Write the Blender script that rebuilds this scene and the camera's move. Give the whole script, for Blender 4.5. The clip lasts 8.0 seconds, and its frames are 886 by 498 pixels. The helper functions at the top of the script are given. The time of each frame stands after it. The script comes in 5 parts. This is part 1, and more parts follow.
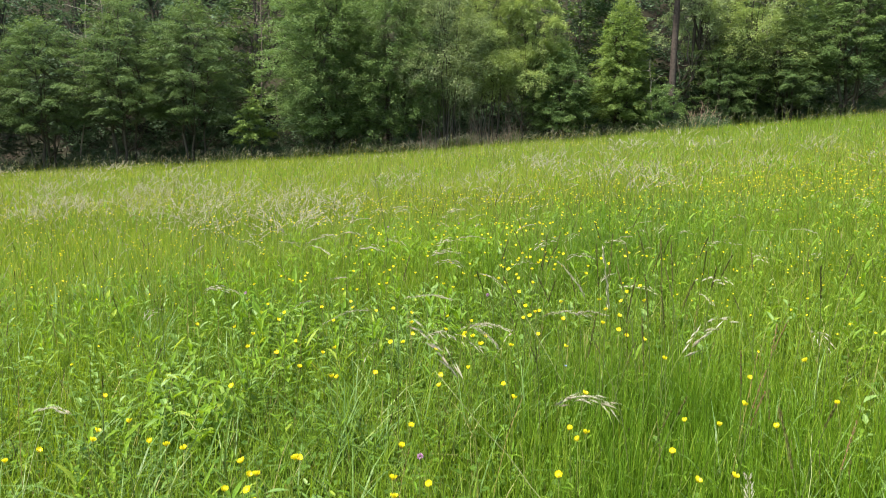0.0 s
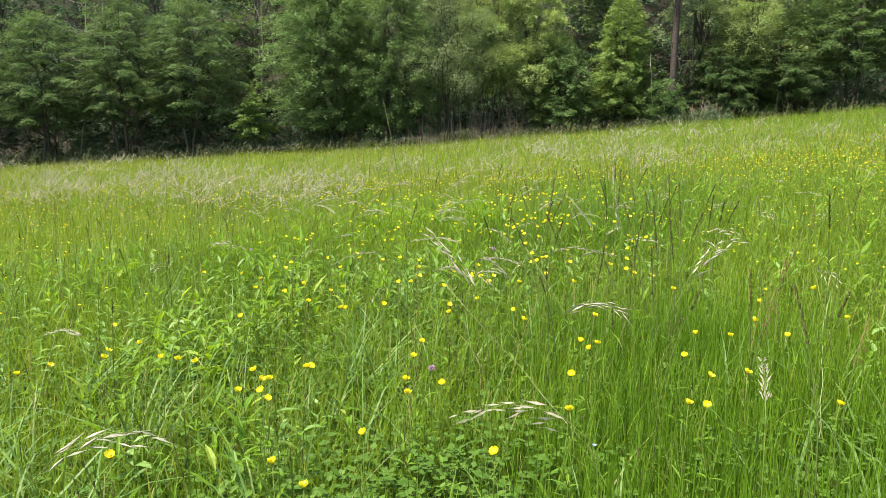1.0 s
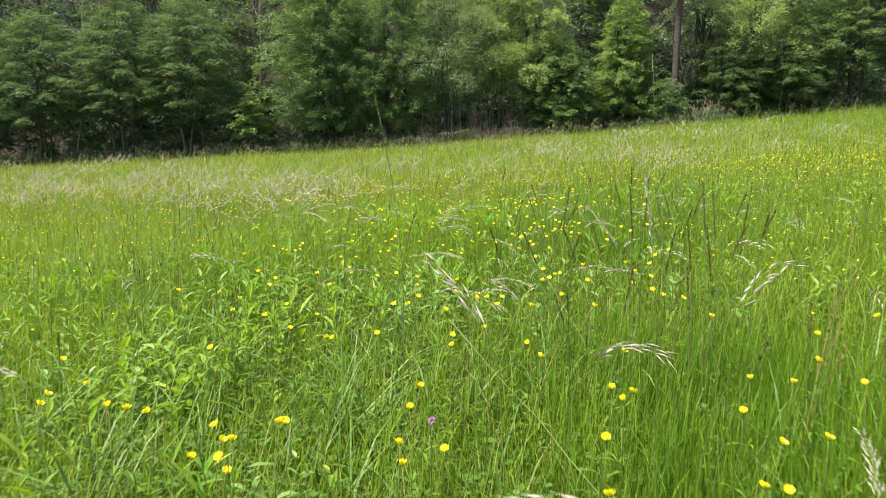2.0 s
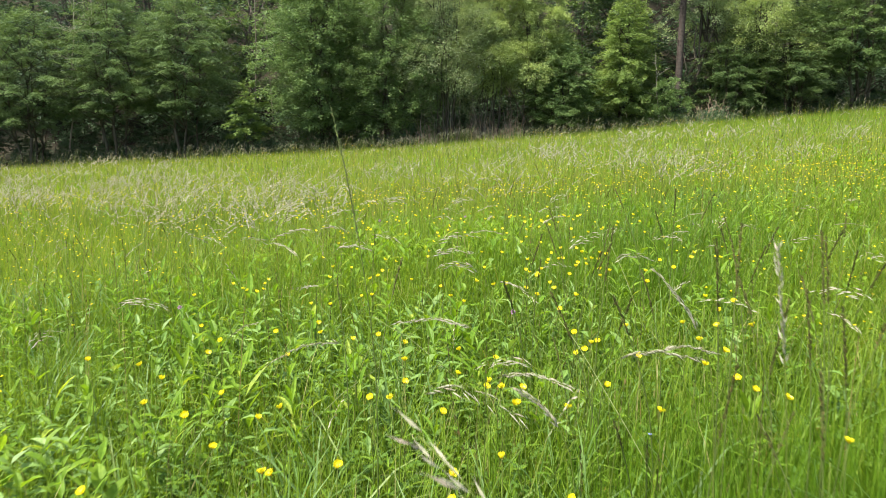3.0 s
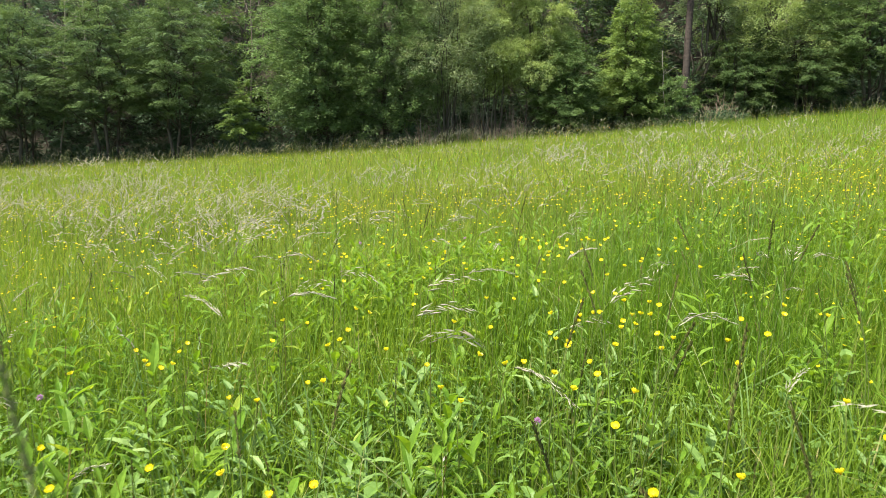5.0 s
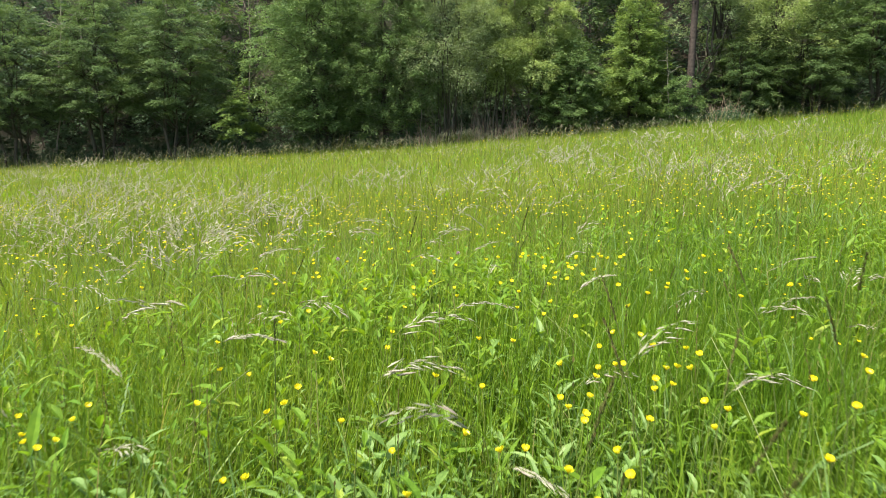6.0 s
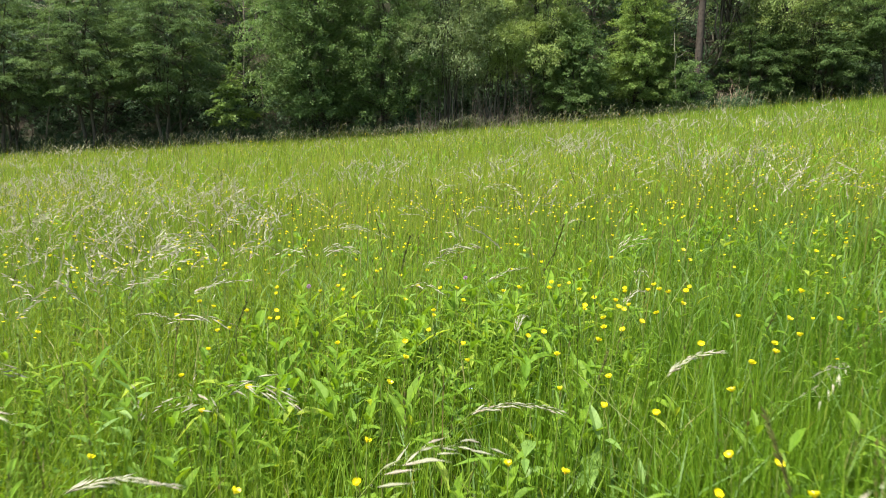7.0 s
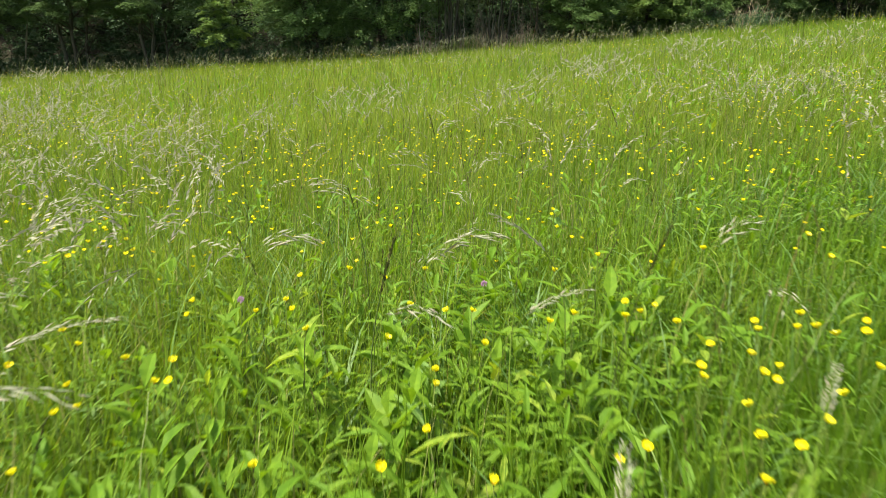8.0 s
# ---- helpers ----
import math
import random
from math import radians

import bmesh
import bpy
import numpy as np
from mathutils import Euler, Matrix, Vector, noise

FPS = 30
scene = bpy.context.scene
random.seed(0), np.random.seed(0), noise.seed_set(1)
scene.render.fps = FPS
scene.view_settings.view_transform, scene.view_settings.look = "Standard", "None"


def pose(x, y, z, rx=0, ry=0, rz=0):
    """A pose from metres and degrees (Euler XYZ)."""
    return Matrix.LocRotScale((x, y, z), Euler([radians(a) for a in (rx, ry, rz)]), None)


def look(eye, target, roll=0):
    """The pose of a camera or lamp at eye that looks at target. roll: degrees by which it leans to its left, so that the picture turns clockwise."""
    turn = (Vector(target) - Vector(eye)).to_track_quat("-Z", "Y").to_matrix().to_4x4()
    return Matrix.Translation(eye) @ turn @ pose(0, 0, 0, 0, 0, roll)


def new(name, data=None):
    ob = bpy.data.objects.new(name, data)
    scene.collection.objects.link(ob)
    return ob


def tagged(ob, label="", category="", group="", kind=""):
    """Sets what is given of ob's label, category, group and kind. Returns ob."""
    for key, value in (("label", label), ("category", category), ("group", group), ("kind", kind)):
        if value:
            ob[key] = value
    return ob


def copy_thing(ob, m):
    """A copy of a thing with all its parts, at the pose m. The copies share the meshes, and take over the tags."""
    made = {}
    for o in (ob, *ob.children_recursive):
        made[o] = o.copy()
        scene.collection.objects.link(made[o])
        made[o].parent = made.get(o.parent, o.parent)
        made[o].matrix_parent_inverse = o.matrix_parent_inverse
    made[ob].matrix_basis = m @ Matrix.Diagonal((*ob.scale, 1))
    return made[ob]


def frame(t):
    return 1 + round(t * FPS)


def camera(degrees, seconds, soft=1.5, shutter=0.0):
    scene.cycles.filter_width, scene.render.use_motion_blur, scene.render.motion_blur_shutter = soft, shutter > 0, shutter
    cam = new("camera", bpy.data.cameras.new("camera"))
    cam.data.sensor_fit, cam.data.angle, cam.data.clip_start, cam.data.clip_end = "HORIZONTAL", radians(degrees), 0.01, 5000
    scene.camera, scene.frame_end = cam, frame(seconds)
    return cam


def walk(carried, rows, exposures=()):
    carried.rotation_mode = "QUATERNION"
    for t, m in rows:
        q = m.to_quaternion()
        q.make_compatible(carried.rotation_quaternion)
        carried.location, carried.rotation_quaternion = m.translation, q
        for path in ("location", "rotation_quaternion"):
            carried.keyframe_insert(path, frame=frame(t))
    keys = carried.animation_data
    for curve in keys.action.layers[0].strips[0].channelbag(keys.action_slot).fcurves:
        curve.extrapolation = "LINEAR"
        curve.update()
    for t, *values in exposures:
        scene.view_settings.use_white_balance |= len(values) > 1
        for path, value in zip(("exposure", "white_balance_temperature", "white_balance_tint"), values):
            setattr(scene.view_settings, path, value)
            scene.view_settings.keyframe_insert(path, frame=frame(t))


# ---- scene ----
cam = camera(63.6, 8.0, soft=0.85, shutter=0.3)
PATH = [
    (0, (0.114, 0.670, 1.255), (0.109, 2.650, 0.973), 0.3),
    (0.5, (0.099, 0.649, 1.068), (0.094, 2.629, 0.784), 0.3),
    (1, (0.084, 0.633, 1.018), (0.079, 2.612, 0.734), 0.3),
    (1.5, (0.075, 0.719, 1.016), (0.070, 2.698, 0.732), 0.3),
    (3, (0.081, 1.742, 1.103), (0.079, 3.722, 0.816), 0.3),
    (3.5, (0.081, 2.086, 1.120), (0.079, 4.065, 0.833), 0.3),
    (4, (0.078, 2.337, 1.125), (0.077, 4.316, 0.838), 0.3),
    (4.5, (0.085, 2.531, 1.133), (0.083, 4.510, 0.846), 0.3),
    (6, (0.179, 3.279, 1.143), (0.168, 5.258, 0.857), 0.35),
    (6.5, (0.174, 3.710, 1.165), (0.163, 5.690, 0.880), 0.35),
    (7, (0.161, 4.162, 1.168), (0.151, 6.136, 0.845), 0.4),
    (7.5, (0.166, 4.656, 1.171), (0.156, 6.597, 0.688), 0.4),
    (8, (0.138, 5.224, 1.170), (0.129, 7.153, 0.641), 0.4),
]
walk(cam, [(t, look(eye, target, roll)) for t, eye, target, roll in PATH],
     exposures=((0, 1.50, 6500, 12), (1.5, 1.50, 6500, 12), (3, 1.56, 6500, 13), (4.5, 1.54, 6500, 13), (6, 1.49, 6500, 12), (7, 1.45, 6550, 8), (7.5, 1.35, 6750, 4), (8, 1.27, 6850, 2)))

# ---- world and light ----
SUN_FROM = Vector((-0.38, -0.24, 0.86)).normalized()
world = bpy.data.worlds.new("sky")
scene.world = world
world.use_nodes = True
wn, wl = world.node_tree.nodes, world.node_tree.links
sky = wn.new("ShaderNodeTexSky")
sky.sky_type, sky.sun_disc = "NISHITA", False
sky.sun_elevation = math.asin(SUN_FROM.z)
sky.sun_rotation = math.atan2(SUN_FROM.x, SUN_FROM.y)
sky.air_density, sky.dust_density = 1.0, 3.0
wl.new(sky.outputs[0], wn["Background"].inputs[0])
wn["Background"].inputs[1].default_value = 0.15
sun_data = bpy.data.lights.new("sun", "SUN")
sun_data.energy, sun_data.angle, sun_data.color = 4.5, radians(6), (1.0, 0.935, 0.845)
sun = new("sun", sun_data)
sun.rotation_mode = "QUATERNION"
sun.rotation_quaternion = SUN_FROM.to_track_quat("Z", "Y")
sun.location = SUN_FROM * 60


# ---- materials ----
def mix_color(nt, fac, a, b):
    n = nt.nodes.new("ShaderNodeMix")
    n.data_type = "RGBA"
    for sock, val in ((n.inputs[0], fac), (n.inputs[6], a), (n.inputs[7], b)):
        if isinstance(val, bpy.types.NodeSocket):
            nt.links.new(val, sock)
        elif isinstance(val, tuple):
            sock.default_value = (*val, 1)
        else:
            sock.default_value = val
    return n.outputs[2]


def ramp(nt, fac, lo, hi):
    n = nt.nodes.new("ShaderNodeMapRange")
    nt.links.new(fac, n.inputs[0])
    n.inputs[1].default_value, n.inputs[2].default_value = lo, hi
    return n.outputs[0]


def noise_tex(nt, scale, detail=3, coord="Object"):
    tc = nt.nodes.new("ShaderNodeTexCoord")
    n = nt.nodes.new("ShaderNodeTexNoise")
    n.inputs["Scale"].default_value, n.inputs["Detail"].default_value = scale, detail
    nt.links.new(tc.outputs[coord], n.inputs["Vector"])
    return n.outputs["Fac"]


def start_material(name):
    m = bpy.data.materials.new(name)
    m.use_nodes = True
    nt = m.node_tree
    return m, nt, nt.nodes["Principled BSDF"], nt.nodes["Material Output"]


def leaf_material(name, dark, light, stray, patch=0.5, glow=0.45, rough=0.5, stray_part=0.06, through_tint=(1.25, 1.15, 0.45), gloss=0.13):
    """Thin leaves: each leaf its own shade between dark and light, a few of a stray colour, with light passing through."""
    m, nt, bsdf, out = start_material(name)
    geo = nt.nodes.new("ShaderNodeNewGeometry")
    rnd = geo.outputs["Random Per Island"]
    big = ramp(nt, noise_tex(nt, patch, 3), 0.35, 0.65)
    each = mix_color(nt, rnd, dark, light)
    area = mix_color(nt, big, dark, light)
    base = mix_color(nt, 0.5, each, area)
    pick = nt.nodes.new("ShaderNodeMath")
    pick.operation = "FRACT"
    mul = nt.nodes.new("ShaderNodeMath")
    mul.operation = "MULTIPLY"
    nt.links.new(rnd, mul.inputs[0])
    mul.inputs[1].default_value = 37.31
    nt.links.new(mul.outputs[0], pick.inputs[0])
    less = nt.nodes.new("ShaderNodeMath")
    less.operation = "LESS_THAN"
    nt.links.new(pick.outputs[0], less.inputs[0])
    less.inputs[1].default_value = stray_part
    color = mix_color(nt, less.outputs[0], base, stray)
    vein = noise_tex(nt, 60, 2)
    color = mix_color(nt, ramp(nt, vein, 0.3, 0.9), color, tuple(c * 0.8 for c in dark))
    nt.links.new(color, bsdf.inputs["Base Color"])
    bsdf.inputs["Roughness"].default_value = rough
    bsdf.inputs["Specular IOR Level"].default_value = gloss
    tr = nt.nodes.new("ShaderNodeBsdfTranslucent")
    tint = nt.nodes.new("ShaderNodeMix")
    tint.data_type, tint.blend_type = "RGBA", "MULTIPLY"
    tint.inputs[0].default_value = 1.0
    nt.links.new(color, tint.inputs[6])
    tint.inputs[7].default_value = (*through_tint, 1)
    nt.links.new(tint.outputs[2], tr.inputs["Color"])
    mixer = nt.nodes.new("ShaderNodeMixShader")
    mixer.inputs[0].default_value = glow
    nt.links.new(bsdf.outputs[0], mixer.inputs[1])
    nt.links.new(tr.outputs[0], mixer.inputs[2])
    nt.links.new(mixer.outputs[0], out.inputs["Surface"])
    return m


def rough_material(name, a, b, scale, c=None, bump=0.3, rough=0.9):
    m, nt, bsdf, out = start_material(name)
    n1 = noise_tex(nt, scale, 6)
    n2 = noise_tex(nt, scale * 0.13, 3)
    color = mix_color(nt, ramp(nt, n1, 0.3, 0.7), a, b)
    color = mix_color(nt, ramp(nt, n2, 0.4, 0.7), color, c or a)
    nt.links.new(color, bsdf.inputs["Base Color"])
    bsdf.inputs["Roughness"].default_value = rough
    bsdf.inputs["Specular IOR Level"].default_value = 0.08
    bp = nt.nodes.new("ShaderNodeBump")
    bp.inputs["Strength"].default_value, bp.inputs["Distance"].default_value = bump, 0.03
    nt.links.new(n1, bp.inputs["Height"])
    nt.links.new(bp.outputs[0], bsdf.inputs["Normal"])
    return m


def petal_material(name, a, b, rough=0.35):
    m, nt, bsdf, out = start_material(name)
    info = nt.nodes.new("ShaderNodeObjectInfo")
    color = mix_color(nt, info.outputs["Random"], a, b)
    color = mix_color(nt, ramp(nt, noise_tex(nt, 220, 2), 0.4, 0.9), color, b)
    nt.links.new(color, bsdf.inputs["Base Color"])
    bsdf.inputs["Roughness"].default_value = rough
    tr = nt.nodes.new("ShaderNodeBsdfTranslucent")
    nt.links.new(color, tr.inputs["Color"])
    mixer = nt.nodes.new("ShaderNodeMixShader")
    mixer.inputs[0].default_value = 0.3
    nt.links.new(bsdf.outputs[0], mixer.inputs[1])
    nt.links.new(tr.outputs[0], mixer.inputs[2])
    nt.links.new(mixer.outputs[0], out.inputs["Surface"])
    return m


M_SOIL = rough_material("meadow_soil", (0.030, 0.056, 0.010), (0.060, 0.100, 0.016), 9, (0.045, 0.056, 0.016), 0.6)
M_GRASS = leaf_material("grass_blade", (0.096, 0.185, 0.018), (0.208, 0.300, 0.027), (0.330, 0.306, 0.126), 0.9, 0.50, 0.55, 0.05)
# the grass blade again, coloured paler as if sunlit
M_GRASS_FAR = leaf_material("grass_blade_sunlit_tint", (0.141, 0.215, 0.026), (0.264, 0.330, 0.044), (0.376, 0.320, 0.187), 0.45, 0.50, 0.55, 0.07)
M_HERB = leaf_material("herb_leaf", (0.101, 0.216, 0.018), (0.195, 0.302, 0.024), (0.299, 0.383, 0.048), 0.9, 0.50, 0.52, 0.06, gloss=0.16)
M_BROAD = leaf_material("broad_blade", (0.078, 0.156, 0.034), (0.152, 0.249, 0.053), (0.220, 0.290, 0.080), 0.9, 0.40, 0.48, 0.05, gloss=0.28)
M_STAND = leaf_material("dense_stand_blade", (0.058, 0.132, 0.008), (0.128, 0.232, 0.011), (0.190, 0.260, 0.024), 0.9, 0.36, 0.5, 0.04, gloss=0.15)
M_CLOVER = leaf_material("low_leaf", (0.056, 0.120, 0.016), (0.107, 0.190, 0.027), (0.124, 0.210, 0.041), 1.5, 0.35, 0.5, 0.02)
M_CULM = leaf_material("grass_culm", (0.085, 0.125, 0.022), (0.170, 0.220, 0.040), (0.22, 0.16, 0.06), 0.5, 0.2, 0.6, 0.12)
M_PALE = leaf_material("pale_spikelet", (0.27, 0.285, 0.17), (0.45, 0.435, 0.32), (0.40, 0.335, 0.265), 0.8, 0.35, 0.5, 0.2, (1.05, 1.0, 0.85))
M_SPIKE = leaf_material("dark_spikelet", (0.056, 0.066, 0.015), (0.100, 0.106, 0.025), (0.110, 0.084, 0.027), 1.2, 0.22, 0.7, 0.12, (1.1, 1.0, 0.7))
M_STALK = leaf_material("dark_stalk", (0.076, 0.112, 0.026), (0.125, 0.162, 0.040), (0.11, 0.09, 0.035), 1.2, 0.2, 0.7, 0.1, (1.1, 1.0, 0.7))
M_OAT = leaf_material("oat_spikelet", (0.120, 0.155, 0.050), (0.200, 0.225, 0.085), (0.18, 0.16, 0.07), 1.2, 0.3, 0.7, 0.12, (1.1, 1.0, 0.8))
M_HERB_BLUE = leaf_material("sheeny_herb_leaf", (0.115, 0.220, 0.039), (0.191, 0.300, 0.067), (0.255, 0.370, 0.110), 0.9, 0.42, 0.5, 0.05, gloss=0.26)
M_WISP = leaf_material("wispy_head", (0.270, 0.275, 0.170), (0.470, 0.445, 0.345), (0.440, 0.370, 0.320), 0.8, 0.4, 0.6, 0.10, (1.1, 1.0, 0.85))
M_LEAF_PALE = leaf_material("pale_leaf", (0.187, 0.266, 0.088), (0.346, 0.437, 0.153), (0.365, 0.425, 0.185), 0.5, 0.38, 0.55, 0.08, through_tint=(1.15, 1.12, 0.70), gloss=0.12)
M_RED = leaf_material("rusty_spikelet", (0.17, 0.095, 0.045), (0.27, 0.165, 0.085), (0.22, 0.18, 0.07), 1.2, 0.3, 0.7, 0.25, (1.1, 1.0, 0.8))
M_YELLOW = petal_material("buttercup_petal", (0.74, 0.63, 0.006), (0.80, 0.72, 0.012))
M_YELLOW_FAR = leaf_material("far_petal", (0.72, 0.60, 0.004), (0.80, 0.70, 0.010), (0.72, 0.58, 0.01), 0.8, 0.3, 0.4, 0.1, (1, 1, 0.6))
M_STAMEN = petal_material("stamen", (0.55, 0.33, 0.006), (0.62, 0.42, 0.010), 0.7)
M_PURPLE = petal_material("clover_floret", (0.40, 0.20, 0.34), (0.50, 0.30, 0.44), 0.6)
M_BLUE = petal_material("speedwell_petal", (0.16, 0.20, 0.55), (0.25, 0.30, 0.62), 0.6)
M_BARK = rough_material("grey_bark", (0.036, 0.031, 0.023), (0.080, 0.069, 0.052), 22, (0.056, 0.058, 0.040), 0.8)
M_PINE = rough_material("tall_trunk_bark", (0.022, 0.018, 0.015), (0.082, 0.066, 0.053), 9, (0.048, 0.042, 0.035), 1.0)
M_TWIG = rough_material("bare_twig", (0.085, 0.072, 0.054), (0.160, 0.138, 0.108), 12, (0.115, 0.100, 0.078), 0.4)
M_DEAD = rough_material("dead_wood", (0.17, 0.155, 0.12), (0.27, 0.25, 0.20), 12, (0.21, 0.19, 0.15), 0.4)
M_STRAW = leaf_material("straw_stalk", (0.16, 0.20, 0.07), (0.28, 0.31, 0.13), (0.30, 0.26, 0.15), 1.2, 0.2, 0.6, 0.2, (1.1, 1.0, 0.8))
M_DRY = leaf_material("dry_stalk", (0.26, 0.19, 0.13), (0.46, 0.37, 0.28), (0.34, 0.20, 0.15), 0.8, 0.2, 0.8, 0.2, (1, 1, 0.9))
M_LEAF_HORN = leaf_material("hornbeam_leaf", (0.058, 0.109, 0.036), (0.150, 0.222, 0.070), (0.205, 0.262, 0.112), 0.45, 0.34, 0.5, 0.06, through_tint=(1.15, 1.12, 0.75), gloss=0.14)
M_LEAF_GREEN = leaf_material("fresh_leaf", (0.074, 0.136, 0.044), (0.188, 0.278, 0.086), (0.245, 0.312, 0.128), 0.45, 0.36, 0.5, 0.06, through_tint=(1.12, 1.12, 0.78), gloss=0.14)
M_LEAF_BRIGHT = leaf_material("bright_leaf", (0.105, 0.180, 0.046), (0.232, 0.322, 0.088), (0.280, 0.350, 0.125), 0.5, 0.40, 0.5, 0.08, through_tint=(1.15, 1.12, 0.70), gloss=0.14)
M_LEAF_GREY = leaf_material("greyish_leaf", (0.159, 0.227, 0.097), (0.302, 0.374, 0.174), (0.400, 0.430, 0.260), 0.5, 0.34, 0.5, 0.08, through_tint=(1.10, 1.10, 0.80), gloss=0.12)
# leaves coloured darker to carry the shade inside and under the wood
M_LEAF_DARK = leaf_material("shade_coloured_leaf", (0.047, 0.091, 0.047), (0.100, 0.154, 0.078), (0.121, 0.139, 0.088), 0.4, 0.28, 0.5, 0.06, through_tint=(1.10, 1.10, 0.80), gloss=0.12)
# leaf litter set near black: the wood's shade is put into its colour
M_LITTER = rough_material("shade_dark_litter", (0.014, 0.013, 0.009), (0.030, 0.025, 0.016), 5, (0.016, 0.020, 0.010), 0.7)


# ---- geometry helpers ----
EDGE = 38.5


def edge_at(x):
    """How far ahead the meadow ends and the wood begins."""
    return EDGE + 0.7 * np.sin(x * 0.31 + 1.0) + 0.4 * np.sin(x * 0.83) - 0.0035 * np.clip(np.abs(x) - 8, 0, 40) ** 2


def ground_z(x, y):
    x, y = np.asarray(x, float), np.asarray(y, float)
    meadow = -0.02 + 0.065 * np.clip(x, -45, 45) + 0.0265 * np.clip(y, -40, 60)
    swell = np.clip((y - 8) / 26, 0, 1)
    meadow = meadow + (0.023 * np.clip(x, 0, 34) - 0.006 * np.clip(x, -34, 0)) * swell ** 2 * (3 - 2 * swell)
    bumps = 0.02 * np.sin(x * 1.3 + 0.4 * y) + 0.02 * np.sin(y * 0.9 - 0.5 * x + 2) + 0.012 * np.sin(2.9 * x + 2.1 * y)
    rise = np.clip(y - edge_at(np.clip(x, -30, 30)) - 3, 0, None)
    hill = 0.95 * rise ** 2 / (rise + 6)
    return meadow + bumps + np.minimum(hill, 60)


def mesh_of(name, verts, tris, mats, smooth=False, index=None):
    me = bpy.data.meshes.new(name)
    verts, tris = np.asarray(verts, np.float32), np.asarray(tris, np.int32)
    me.vertices.add(len(verts))
    me.vertices.foreach_set("co", verts.ravel())
    me.loops.add(tris.size)
    me.loops.foreach_set("vertex_index", tris.ravel())
    me.polygons.add(len(tris))
    me.polygons.foreach_set("loop_start", np.arange(0, tris.size, 3, dtype=np.int32))
    for m in mats:
        me.materials.append(m)
    if index is not None:
        me.polygons.foreach_set("material_index", np.asarray(index, np.int32))
    me.polygons.foreach_set("use_smooth", np.full(len(tris), smooth, bool))
    me.update(calc_edges=True)
    return me


class Pile:
    """Collects many small meshes into one."""

    def __init__(self):
        self.v, self.f, self.m, self.n = [], [], [], 0

    def add(self, verts, tris, mat=0):
        verts, tris = np.asarray(verts, float).reshape(-1, 3), np.asarray(tris, int).reshape(-1, 3)
        self.v.append(verts)
        self.f.append(tris + self.n)
        self.m.append(np.full(len(tris), mat))
        self.n += len(verts)

    def each(self, verts, tris, mat=0):
        """verts: (count, k, 3), with the same triangles for each."""
        n, k, _ = verts.shape
        tris = np.asarray(tris, int)
        allf = (tris[None] + (np.arange(n) * k)[:, None, None]).reshape(-1, 3)
        self.add(verts.reshape(-1, 3), allf, mat)

    def mesh(self, name, mats, smooth=False):
        return mesh_of(name, np.concatenate(self.v), np.concatenate(self.f), mats, smooth, np.concatenate(self.m))


def unit(v):
    return v / np.maximum(np.linalg.norm(v, axis=-1, keepdims=True), 1e-9)


BLADE5 = [(0, 1, 3), (0, 3, 2), (2, 3, 5), (2, 5, 4), (4, 5, 6)]
BLADE3 = [(0, 1, 3), (0, 3, 2), (2, 3, 4)]


def blades(rng, root, height, width, lean, bend, levels=4):
    """Grass blades as bent, tapering strips."""
    n = len(root)
    yaw = rng.uniform(0, 2 * np.pi, n)
    way = np.stack([np.cos(yaw), np.sin(yaw), np.zeros(n)], 1)
    twist = yaw + np.pi / 2 + rng.normal(0, 0.5, n)
    side = np.stack([np.cos(twist), np.sin(twist), np.zeros(n)], 1)
    steps = [0, 0.38, 0.75, 1.0] if levels == 4 else [0, 0.6, 1.0]
    wide = [0.8, 1.0, 0.65, 0] if levels == 4 else [1.0, 0.8, 0]
    rows = []
    for s, w in zip(steps, wide):
        p = root + way * (height * (lean * s + bend * s ** 2.2))[:, None]
        p[:, 2] += height * (s - 0.45 * bend * s ** 2.5 - 0.3 * lean * s)
        if w:
            rows += [p - side * (width * w / 2)[:, None], p + side * (width * w / 2)[:, None]]
        else:
            rows.append(p)
    return np.stack(rows, 1), (BLADE5 if levels == 4 else BLADE3)


LEAF8 = [(0, 2, 1), (0, 3, 2), (1, 2, 5), (1, 5, 4), (2, 3, 6), (2, 6, 5), (4, 5, 7), (5, 6, 7)]
LEAF4 = [(0, 1, 2), (0, 2, 3)]


def lance_leaves(base, way, length, width, droop, fold=0.25):
    """Lance-shaped leaves, folded along the midrib and drooping."""
    up = np.array([0, 0, 1.0])
    side = unit(np.cross(way, up) + 1e-6)
    nor = np.cross(side, way)
    L, W = length[:, None], width[:, None]

    def at(s):
        p = base + way * L * s
        p[:, 2] -= droop * length * s ** 2
        return p

    rows = [at(0)]
    for s, w in ((0.35, 1.0), (0.7, 0.72)):
        c = at(s)
        rows += [c - side * W * w / 2 + nor * W * fold * w, c, c + side * W * w / 2 + nor * W * fold * w]
    rows.append(at(1.0))
    return np.stack(rows, 1), LEAF8


def flat_leaves(base, way, side, length, width):
    L, W = length[:, None], width[:, None]
    mid = base + way * L * 0.45
    return np.stack([base, mid - side * W / 2, base + way * L, mid + side * W / 2], 1), LEAF4


SPINDLE = [(0, 2, 1), (0, 3, 2), (0, 1, 3), (4, 1, 2), (4, 2, 3), (4, 3, 1)]


